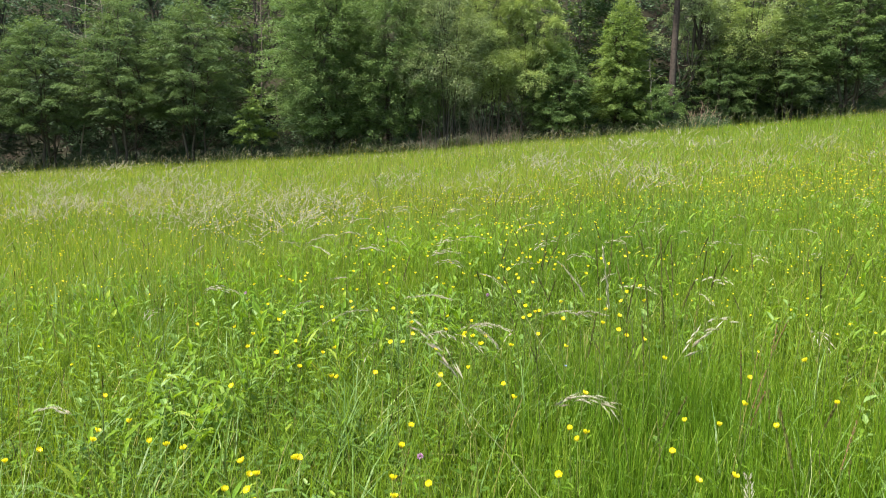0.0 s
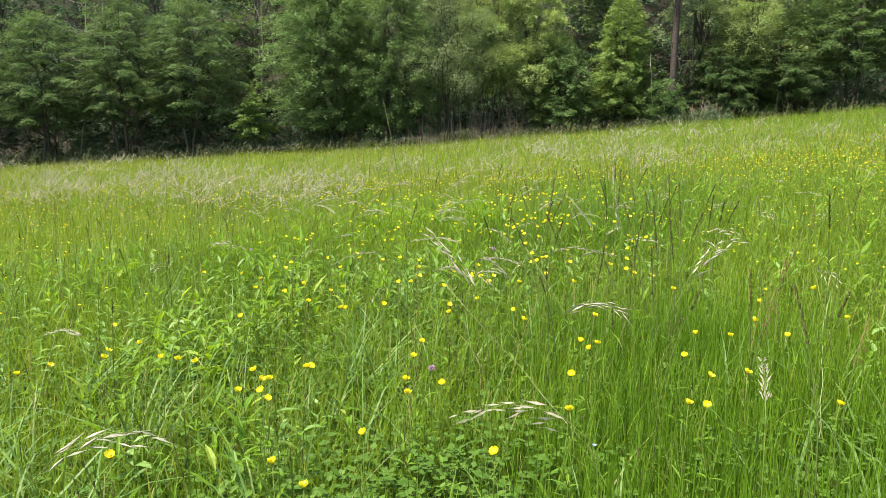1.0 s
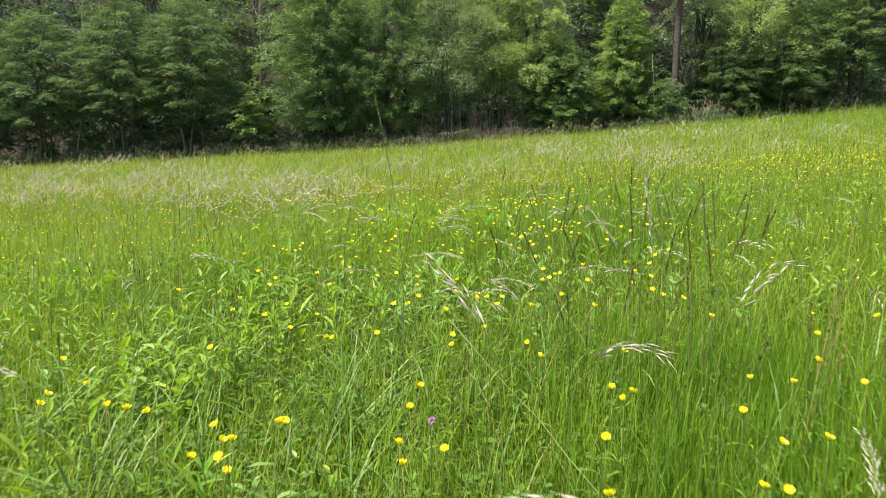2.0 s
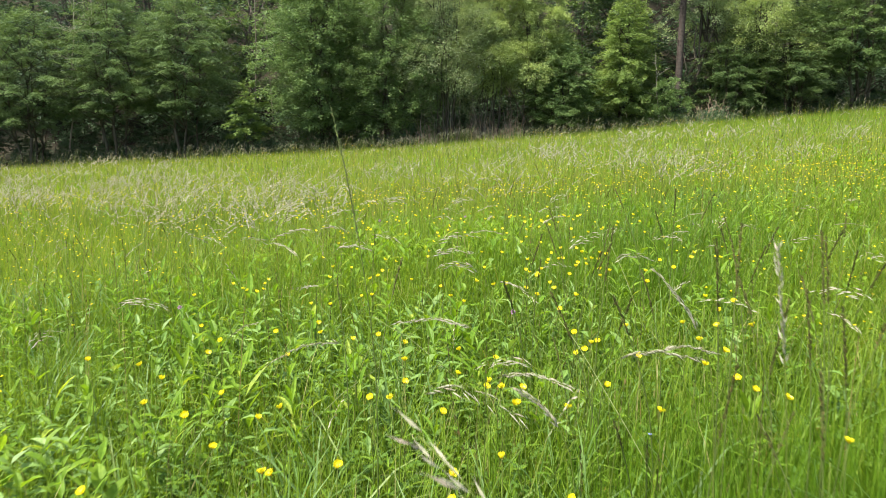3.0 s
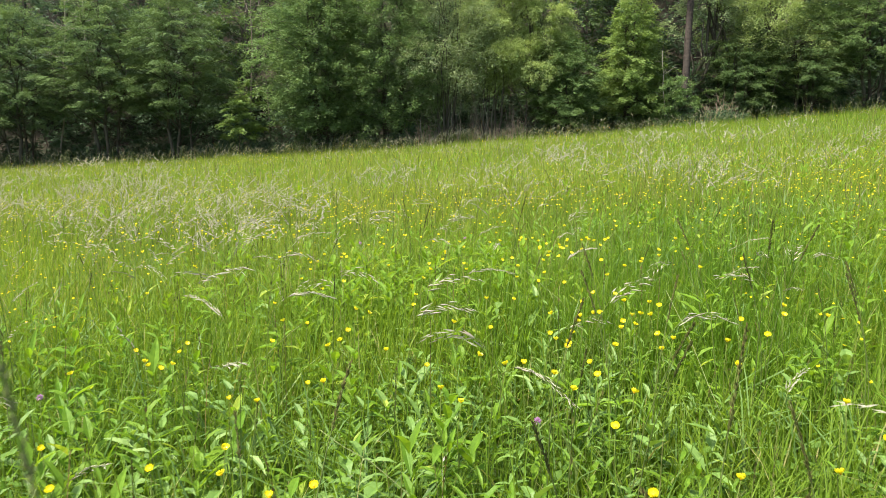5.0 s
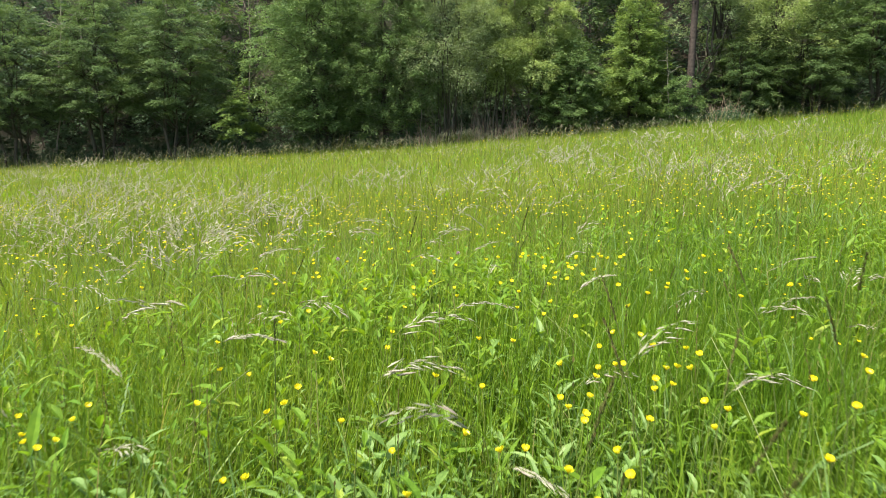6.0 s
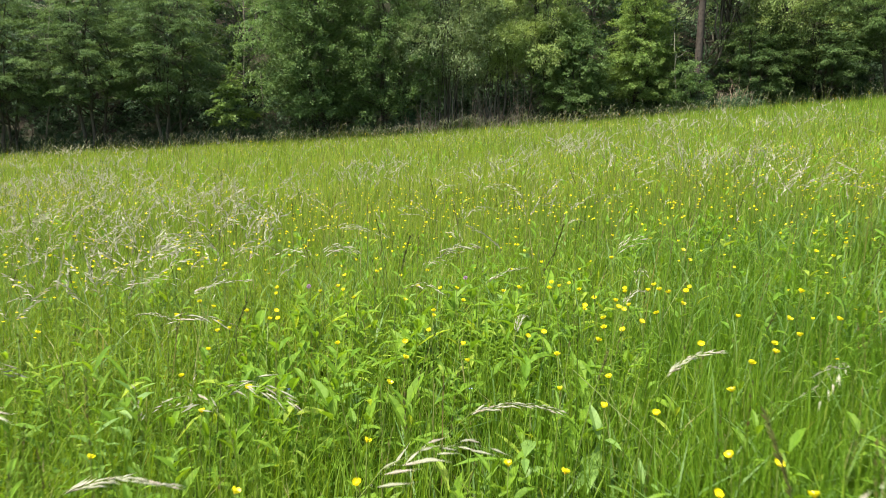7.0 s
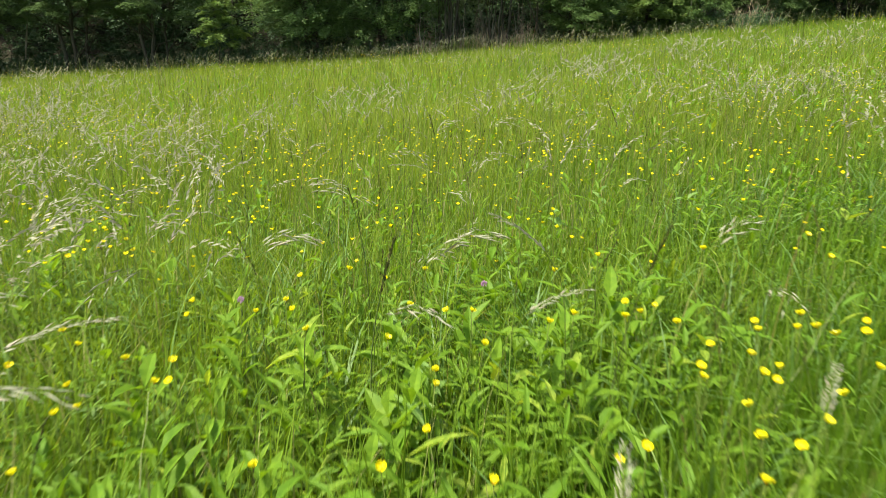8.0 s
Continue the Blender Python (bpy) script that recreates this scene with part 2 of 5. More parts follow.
def spindles(base, way, length, width):
    """Plump spikelets with three sides."""
    way = unit(way)
    a = unit(np.cross(way, np.array([0.31, 0.2, 0.93])))
    b = np.cross(way, a)
    mid = base + way * (length * 0.42)[:, None]
    ring = [mid + (a * math.cos(k) + b * math.sin(k)) * (width / 2)[:, None] for k in (0, 2.09, 4.19)]
    return np.stack([base, *ring, base + way * length[:, None]], 1), SPINDLE


def tube(points, radii, sides=6):
    """A tapering tube along points."""
    pts, radii = np.asarray(points, float), np.asarray(radii, float)
    way = unit(np.gradient(pts, axis=0))
    ref = np.array([0.9, 0.1, 0.3]) if abs(way[0, 2]) > 0.7 else np.array([0.0, 0.1, 1.0])
    a = unit(np.cross(way, ref))
    b = np.cross(way, a)
    ang = np.arange(sides) * 2 * np.pi / sides
    ring = pts[:, None] + radii[:, None, None] * (a[:, None] * np.cos(ang)[None, :, None] + b[:, None] * np.sin(ang)[None, :, None])
    tris = []
    for i in range(len(pts) - 1):
        for j in range(sides):
            k = (j + 1) % sides
            p, q, r, s = i * sides + j, i * sides + k, (i + 1) * sides + k, (i + 1) * sides + j
            tris += [(p, q, r), (p, r, s)]
    v = ring.reshape(-1, 3)
    top, bottom = len(v), len(v) + 1
    v = np.vstack([v, pts[-1:], pts[:1]])
    last = (len(pts) - 1) * sides
    for j in range(sides):
        tris += [(last + j, last + (j + 1) % sides, top), ((j + 1) % sides, j, bottom)]
    return v, tris


def curve(a, b, rng, sag=0.1, steps=5, wobble=0.05):
    a, b = np.asarray(a, float), np.asarray(b, float)
    s = np.linspace(0, 1, steps)[:, None]
    span = np.linalg.norm(b - a)
    p = a + (b - a) * s
    p[:, 2] += sag * span * np.sin(s[:, 0] * np.pi)
    p[1:-1] += rng.normal(0, wobble * span, (steps - 2, 3))
    return p


def part(name, mesh, parent, label=""):
    ob = new(name, mesh)
    ob.parent = parent
    return tagged(ob, label) if label else ob


# ---- the ground: one sheet ----
def axis_steps(lo, hi, fine_lo, fine_hi, fine, coarse):
    return np.unique(np.concatenate([np.arange(lo, fine_lo, coarse), np.arange(fine_lo, fine_hi, fine), np.arange(fine_hi, hi + coarse, coarse)]))


gx, gy = axis_steps(-320, 320, -30, 30, 0.6, 20), axis_steps(-160, 420, -4, 64, 0.6, 20)
GX, GY = np.meshgrid(gx, gy)
gv = np.stack([GX, GY, ground_z(GX, GY)], -1).reshape(-1, 3)
nx = len(gx)
qi, qj = np.meshgrid(np.arange(len(gy) - 1), np.arange(nx - 1), indexing="ij")
q = (qi * nx + qj).ravel()
gt = np.concatenate([np.stack([q, q + 1, q + nx + 1], 1), np.stack([q, q + nx + 1, q + nx], 1)])
mid = gv[gt].mean(1)
# under the trees the ground takes the litter coloured dark for shade
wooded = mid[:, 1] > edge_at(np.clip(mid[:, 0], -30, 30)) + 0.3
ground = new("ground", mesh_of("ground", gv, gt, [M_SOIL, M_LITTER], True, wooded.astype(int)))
tagged(ground, "sloping meadow soil rising into a wooded hillside", "ground", kind="structure")


# ---- meadow grass ----
def scatter(rng, count, y0, y1, spread=0.66, margin=0.9):
    """Roots strewn evenly over a widening strip of the meadow."""
    y = rng.uniform(y0, y1, count * 2)
    half = spread * y + margin
    keep = rng.uniform(0, spread * y1 + margin, len(y)) < half
    y, half = y[keep][:count], half[keep][:count]
    x = rng.uniform(-1, 1, len(y)) * half * (1 + 0.10 * np.abs(rng.normal(0, 1, len(y))))
    ok = y < edge_at(x)
    x, y = x[ok], y[ok]
    return np.stack([x, y, ground_z(x, y)], 1)


def waves(p, fx, fy, ph):
    return np.sin(p[:, 0] * fx + p[:, 1] * fy * 0.4 + ph) * np.sin(p[:, 1] * fy - p[:, 0] * fx * 0.3 + ph * 2.1)


HERB_SPOTS = [(-0.95, 3.3, 0.42), (0.15, 6.4, 0.55), (0.1, 4.3, 0.5), (0.3, 6.9, 0.6), (0.55, 6.3, 0.35), (-0.8, 4.3, 0.6), (-0.2, 5.0, 0.35), (1.2, 5.2, 0.35), (-0.5, 2.5, 0.3), (1.9, 8.6, 0.4), (-1.4, 7.6, 0.3), (0.25, 5.7, 0.42), (-0.5, 6.2, 0.35)]


def herb_share(p):
    """How leafy the meadow is at a place, 0 to 1."""
    s = 0.12 + 0.20 * waves(p, 0.9, 1.1, 0.7)
    for x, y, r in HERB_SPOTS:
        s = s + 0.7 * np.exp(-((p[:, 0] - x) ** 2 + (p[:, 1] - y) ** 2) / (r * r))
    return np.clip(s, 0, 1)


def stand_share(p):
    """Where the close-grown fine grass keeps the lower leaves out, 0 to 1."""
    return np.clip(sum(np.exp(-((p[:, 0] - x) / 0.6) ** 2 - ((p[:, 1] - y) / 0.45) ** 2) for x, y in ((1.1, 2.1), (1.05, 3.15), (1.15, 5.5), (1.15, 6.5), (1.5, 6.2))), 0, 1)


def bare_share(p):
    """Small openings in the sward where the soil and low leaves show, 0 to 1."""
    return sum(k * np.exp(-((p[:, 0] - x) / sx) ** 2 - ((p[:, 1] - y) / sy) ** 2) for x, y, sx, sy, k in ((0.03, 2.28, 0.28, 0.24, 0.92), (1.02, 2.26, 0.30, 0.22, 0.92), (0.42, 4.85, 0.30, 0.22, 0.65), (0.30, 5.80, 0.35, 0.20, 0.6)))


rng = np.random.default_rng(11)
grass = Pile()
for count, y0, y1, wide, tall, lv in ((98000, 1.3, 8.5, 0.0049, 0.35, 4), (60000, 8.5, 13.5, 0.006, 0.385, 3), (56000, 13.5, 22.0, 0.0098, 0.41, 3), (58000, 22.0, 39.5, 0.0165, 0.44, 3)):
    p = scatter(rng, count, y0, y1, 0.66, 0.2)
    h = herb_share(p)
    bare = bare_share(p)
    p = p[rng.uniform(0, 1, len(p)) > 0.32 * h + bare + 0.72 * stand_share(p)]
    n = len(p)
    height = tall * rng.uniform(0.45, 1.15, n) * (1 + 0.18 * waves(p, 0.5, 0.6, 1.3)) * (1 - 0.25 * herb_share(p))
    v, t = blades(rng, p, height, wide * rng.uniform(0.5, 1.25, n), np.abs(rng.normal(0.06, 0.17, n)), np.abs(rng.normal(0.18, 0.36, n)).clip(0, 1.1), lv)
    if y0 > 13:
        # far blades are single wedges
        mid = (v[:, :1] + v[:, 1:2]) / 2
        v, t = np.concatenate([mid + (v[:, :2] - mid) * 1.4, v[:, -1:]], 1), [(0, 1, 2)]
    # sunlight put into colour: the paler copy takes over little by little with distance
    # the far right keeps the darker copy, standing in for tree shade
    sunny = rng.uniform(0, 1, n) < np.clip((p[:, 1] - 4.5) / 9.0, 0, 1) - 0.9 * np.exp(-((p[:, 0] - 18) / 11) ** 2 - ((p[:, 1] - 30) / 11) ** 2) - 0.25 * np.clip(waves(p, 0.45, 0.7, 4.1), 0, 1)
    # a darker, lusher kind on one flank
    lush = rng.uniform(0, 1, n) < 0.8 * np.exp(-((p[:, 0] - 2.1) / 1.1) ** 2 - ((p[:, 1] - 8.0) / 2.0) ** 2)
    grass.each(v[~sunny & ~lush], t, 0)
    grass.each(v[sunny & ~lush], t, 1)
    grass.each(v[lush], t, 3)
p = scatter(rng, 50000, 1.4, 6.8, 0.66, 0.1)
p = p[rng.uniform(0, 1, len(p)) > 0.85 * stand_share(p) + 0.6 * bare_share(p)]
n = len(p)
v, t = blades(rng, p, rng.uniform(0.08, 0.24, n), rng.uniform(0.003, 0.006, n), np.abs(rng.normal(0.1, 0.2, n)), np.abs(rng.normal(0.25, 0.3, n)).clip(0, 1.0), 3)
grass.each(v, t, 0)
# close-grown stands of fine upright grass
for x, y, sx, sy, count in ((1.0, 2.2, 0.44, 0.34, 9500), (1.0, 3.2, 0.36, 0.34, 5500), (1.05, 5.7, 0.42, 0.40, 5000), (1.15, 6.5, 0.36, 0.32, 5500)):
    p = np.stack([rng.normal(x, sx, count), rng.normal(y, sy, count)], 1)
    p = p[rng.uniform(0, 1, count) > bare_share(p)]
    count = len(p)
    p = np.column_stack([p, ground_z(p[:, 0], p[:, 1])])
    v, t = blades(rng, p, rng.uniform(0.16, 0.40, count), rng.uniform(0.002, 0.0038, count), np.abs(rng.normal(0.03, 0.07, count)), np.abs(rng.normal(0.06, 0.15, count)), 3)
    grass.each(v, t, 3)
# thin blades that rise between the leafy herbs
p = np.vstack([rng.normal(0, 1, (900, 2)) * (0.75, 0.55) + (0.2, 6.4), rng.normal(0, 1, (700, 2)) * (0.8, 0.5) + (0.0, 4.3)])
p = np.column_stack([p, ground_z(p[:, 0], p[:, 1])])
n = len(p)
v, t = blades(rng, p, rng.uniform(0.32, 0.50, n), rng.uniform(0.003, 0.0055, n), np.abs(rng.normal(0.05, 0.10, n)), np.abs(rng.normal(0.12, 0.25, n)).clip(0, 1), 4)
grass.each(v, t, 0)
more = np.random.default_rng(78)
p = np.vstack([more.normal(0, 1, (1500, 2)) * (0.55, 0.40) + (-0.05, 5.75), more.normal(0, 1, (700, 2)) * (0.5, 0.35) + (0.6, 5.6)])
p = np.column_stack([p, ground_z(p[:, 0], p[:, 1])])
n = len(p)
v, t = blades(more, p, more.uniform(0.30, 0.46, n), more.uniform(0.0025, 0.0045, n), np.abs(more.normal(0.05, 0.10, n)), np.abs(more.normal(0.10, 0.22, n)).clip(0, 1), 4)
grass.each(v[:1300], t, 0)
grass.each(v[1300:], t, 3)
# a dark corner of fine grass and coarse bluish leaves
p = more.normal(0, 1, (1200, 2)) * (0.20, 0.24) + (0.72, 5.5)
p = np.column_stack([p, ground_z(p[:, 0], p[:, 1])])
n = len(p)
v, t = blades(more, p, more.uniform(0.2, 0.42, n), more.uniform(0.0025, 0.0042, n), np.abs(more.normal(0.04, 0.09, n)), np.abs(more.normal(0.08, 0.2, n)), 4)
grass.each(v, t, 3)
p = more.normal(0, 1, (90, 2)) * (0.2, 0.22) + (0.74, 5.5)
p = np.column_stack([p, ground_z(p[:, 0], p[:, 1])])
n = len(p)
v, t = blades(more, p, more.uniform(0.3, 0.46, n), more.uniform(0.006, 0.010, n), np.abs(more.normal(0.12, 0.12, n)), more.uniform(0.3, 1.0, n), 4)
grass.each(v, t, 2)
# broad arching leaves of the coarser grasses, in tufts
tuft = scatter(rng, 1900, 1.5, 9.0, 0.66, 0.1)
tuft = tuft[rng.uniform(0, 1, len(tuft)) < 0.35 + 0.5 * waves(tuft, 1.3, 1.6, 1.9) + 0.9 * np.exp(-((tuft[:, 0] + 0.35) / 0.45) ** 2 - ((tuft[:, 1] - 2.9) / 0.5) ** 2) + sum(0.9 * np.exp(-((tuft[:, 0] - x) ** 2 + (tuft[:, 1] - y) ** 2) / 0.12) for x, y in ((0.75, 5.3), (1.05, 5.8), (0.95, 2.05), (0.55, 6.1), (1.25, 6.5), (1.2, 2.6)))]
tuft = tuft[rng.uniform(0, 1, len(tuft)) > bare_share(tuft)]
p = np.repeat(tuft, 9, 0)
p[:, :2] += rng.normal(0, 0.035, (len(p), 2))
n = len(p)
v, t = blades(rng, p, rng.uniform(0.25, 0.44, n), rng.uniform(0.005, 0.0095, n), np.abs(rng.normal(0.12, 0.12, n)), rng.uniform(0.15, 0.95, n), 4)
grass.each(v, t, 2)
side_p = np.concatenate([np.stack([rng.uniform(-32, 32, 16000), rng.uniform(-12, 38, 16000)], 1), np.stack([rng.uniform(-9, 9, 48000), rng.uniform(-5, 12, 48000)], 1)])
side_p = side_p[((np.abs(side_p[:, 0]) > 0.66 * side_p[:, 1] + 0.2) | (side_p[:, 1] < 1.25)) & (side_p[:, 1] < edge_at(side_p[:, 0]))]
side_p = np.column_stack([side_p, ground_z(side_p[:, 0], side_p[:, 1])])
# the growth thins out little by little away from the middle of the meadow
fy = rng.uniform(0.6, 11, 30000)
fx = np.where(rng.uniform(0, 1, 30000) < 0.5, -1, 1) * (0.66 * fy + 0.1 + rng.exponential(0.9, 30000))
by = 1.35 - rng.exponential(0.7, 5000)
bx = rng.uniform(-1.6, 1.6, 5000)
fx, fy = np.concatenate([fx, bx]), np.concatenate([fy, by])
side_p = np.vstack([side_p, np.column_stack([fx, fy, ground_z(fx, fy)])])
n = len(side_p)
short = np.where((side_p[:, 1] < 1.4) & (np.abs(side_p[:, 0]) < 2), 0.7, 1.0)
v, t = blades(rng, side_p, short * rng.uniform(0.2, 0.46, n), rng.uniform(0.007, 0.018, n), np.abs(rng.normal(0.12, 0.1, n)), np.abs(rng.normal(0.18, 0.3, n)).clip(0, 1), 3)
# same paler sunlit colour with distance at the sides
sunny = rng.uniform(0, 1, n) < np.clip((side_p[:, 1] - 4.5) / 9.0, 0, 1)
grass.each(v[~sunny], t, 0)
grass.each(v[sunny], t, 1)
# the same sward all round, in single wedges
p = np.stack([more.uniform(-10, 10, 170000), more.uniform(-5, 12, 170000)], 1)
p = p[(np.abs(p[:, 0]) > 0.66 * p[:, 1] + 0.5) | (p[:, 1] < 0.9)]
p = p[np.hypot(p[:, 0], p[:, 1]) > 0.3]
p = np.column_stack([p, ground_z(p[:, 0], p[:, 1])])
n = len(p)
v, t = blades(more, p, more.uniform(0.16, 0.42, n), more.uniform(0.010, 0.020, n), np.abs(more.normal(0.10, 0.16, n)), np.abs(more.normal(0.2, 0.32, n)).clip(0, 1), 3)
grass.each(np.concatenate([v[:, :2], v[:, -1:]], 1), [(0, 1, 2)], 0)
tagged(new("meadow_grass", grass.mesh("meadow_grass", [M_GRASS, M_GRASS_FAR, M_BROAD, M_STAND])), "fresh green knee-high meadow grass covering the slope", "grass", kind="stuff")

# low round leaves and shorter broad blades close to the soil
low = Pile()
p = scatter(rng, 42000, 1.4, 8.0, 0.66, 0.2)
p = p[rng.uniform(0, 1, len(p)) > 0.7 * stand_share(p) + 0.75 * bare_share(p)]
near_gap = rng.normal(0, 1, (450, 2)) * (0.2, 0.12) + (0.03, 2.28)
p = np.vstack([p, np.column_stack([near_gap, ground_z(near_gap[:, 0], near_gap[:, 1]) + 0.05])])
n = len(p)
p[:, 2] += rng.uniform(0.02, 0.16, n)
yaw = rng.uniform(0, 6.283, n)
way = unit(np.stack([np.cos(yaw), np.sin(yaw), rng.normal(0.15, 0.3, n)], 1))
side = unit(np.cross(way, np.array([0, 0, 1.0])) + rng.normal(0, 0.2, (n, 3)))
size = rng.uniform(0.016, 0.04, n)
v, t = flat_leaves(p, way, side, size, size * 0.8)
low.each(v, t)
# three-part clover leaves in the open spots
gap = np.vstack([rng.normal(0, 1, (300, 2)) * (0.22, 0.18) + (0.03, 2.28), rng.normal(0, 1, (260, 2)) * (0.24, 0.16) + (1.02, 2.26), scatter(rng, 1300, 1.5, 4.6, 0.6, 0.1)[:, :2]])
hub = np.column_stack([gap, ground_z(gap[:, 0], gap[:, 1]) + rng.uniform(0.08, 0.20, len(gap))])
turn = rng.uniform(0, 6.283, len(gap))
for k in range(3):
    a = turn + k * 2.094
    way = unit(np.stack([np.cos(a), np.sin(a), rng.normal(0.1, 0.25, len(gap))], 1))
    side = unit(np.cross(way, np.array([0, 0, 1.0])))
    L = rng.uniform(0.014, 0.022, len(gap))[:, None]
    low.each(np.stack([hub, hub + way * L * 0.5 - side * L * 0.45, hub + way * L * 0.95 - side * L * 0.32, hub + way * L * 0.9, hub + way * L * 0.95 + side * L * 0.32, hub + way * L * 0.5 + side * L * 0.45], 1), [(0, 1, 2), (0, 2, 3), (0, 3, 4), (0, 4, 5)])
stem = np.tile([0.0006, 0.0003, 0], (len(gap), 1))
foot = hub.copy()
foot[:, 2] = ground_z(hub[:, 0], hub[:, 1])
low.each(np.stack([foot - stem, foot + stem, hub], 1), [(0, 1, 2)])
tagged(new("low_leaf_carpet", low.mesh("low_leaf_carpet", [M_CLOVER])), "small dark green clover leaves low between the grass", "ground cover", kind="stuff")


# ---- leafy herbs ----
def herb_stems(rng, p, tall, leaf, tiers, pile, fine=True, mat=0, slim=(0.15, 0.32), rising=0.5):
    n = len(p)
    vigour = rng.uniform(0.55, 1.15, n)
    plump = rng.uniform(*slim, n)
    height = tall * rng.uniform(0.75, 1.05, n) * (0.45 + 0.55 * vigour)
    lean = rng.normal(0, 0.10, (n, 2))
    lush = herb_share(p)
    for k in range(tiers):
        s = 0.18 + 0.82 * (k + rng.uniform(0, 0.5, n)) / tiers
        node = p.copy()
        node[:, :2] += lean * (height * s)[:, None]
        node[:, 2] += height * s
        turn = rng.uniform(0, 6.283, n)
        for j in range(2):
            a = turn + j * np.pi + rng.normal(0, 0.25, n)
            rise = np.clip(rising + 1.1 * (s - 0.4) + rng.normal(0, 0.45, n), -0.4, 2.4)
            way = unit(np.stack([np.cos(a), np.sin(a), rise], 1))
            length = leaf * (0.85 + 0.25 * lush) * vigour * rng.uniform(0.5, 1.15, n) * (1.15 - 0.45 * np.abs(s - 0.55))
            if fine:
                v, t = lance_leaves(node, way, length, length * plump * rng.uniform(0.8, 1.15, n), rng.uniform(0.05, 0.55, n))
            else:
                v, t = flat_leaves(node, way, unit(np.cross(way, np.array([0, 0, 1.0]))), length, length * 0.26)
            pile.each(v, t, mat)
    top = p.copy()
    top[:, :2] += lean * height[:, None]
    top[:, 2] += height
    side = np.tile([0.0015, 0.0008, 0], (n, 1))
    pile.each(np.stack([p - side, p + side, top], 1), [(0, 1, 2)], mat)


herbs = Pile()
p = scatter(rng, 6000, 1.3, 9.0, 0.66, 0.2)
p = p[rng.uniform(0, 1, len(p)) < herb_share(p) ** 0.9 * (1 - (1.1 * stand_share(p)).clip(0, 1)) * np.where(p[:, 1] < 3, 1 - bare_share(p).clip(0, 1), 1)]
sort = rng.uniform(0, 1, len(p)) + 0.35 * waves(p, 2.1, 2.4, 0.9)
# the sheeny kind grows in the lower part of the meadow
lower = p[:, 1] + rng.normal(0, 0.4, len(p)) < 4.8
sort = np.where(lower & (sort > 0.25) & (sort < 0.4), 0.5, np.where(~lower & (sort >= 0.4) & (sort < 0.66), 0.1, sort))
herb_stems(rng, p[sort < 0.4], 0.35, 0.098, 6, herbs)
herb_stems(rng, p[(sort >= 0.4) & (sort < 0.72)], 0.32, 0.085, 6, herbs, True, 1, (0.22, 0.42), 0.25)
herb_stems(rng, p[sort >= 0.72], 0.37, 0.118, 5, herbs, True, 0, (0.11, 0.2), 0.9)
# a close patch in the upper meadow
p = rng.normal(0, 1, (130, 2)) * (0.7, 0.36) + (0.3, 6.7)
herb_stems(rng, np.column_stack([p, ground_z(p[:, 0], p[:, 1])]), 0.35, 0.105, 6, herbs)
# sheeny leaves low on the dark flank of the meadow
p = more.normal(0, 1, (80, 2)) * (0.30, 0.28) + (0.50, 5.05)
herb_stems(more, np.column_stack([p, ground_z(p[:, 0], p[:, 1])]), 0.29, 0.105, 5, herbs, True, 1, (0.13, 0.24), 0.7)
p = more.normal(0, 1, (35, 2)) * (0.22, 0.25) + (1.15, 5.3)
herb_stems(more, np.column_stack([p, ground_z(p[:, 0], p[:, 1])]), 0.36, 0.115, 5, herbs, True, 0, (0.14, 0.26), 0.5)
p = scatter(rng, 9000, 9.0, 24.0)
p = p[rng.uniform(0, 1, len(p)) < 0.06 + herb_share(p) * 0.7 + 0.5 * np.exp(-((p[:, 0] - 5.5) / 3.5) ** 2 - ((p[:, 1] - 12) / 4.5) ** 2)]
herb_stems(rng, p, 0.42, 0.12, 4, herbs, False, 0)
p = scatter(rng, 2600, 5.0, 9.0)
p = p[(p[:, 0] > 1.3) & (rng.uniform(0, 1, len(p)) < 0.32)]
herb_stems(rng, p, 0.42, 0.085, 5, herbs, True, 0, (0.2, 0.36), 0.6)
tagged(new("leafy_herbs", herbs.mesh("leafy_herbs", [M_HERB, M_HERB_BLUE])), "leafy bright green herbs with lance-shaped leaves in patches", "wild herbs", kind="stuff")


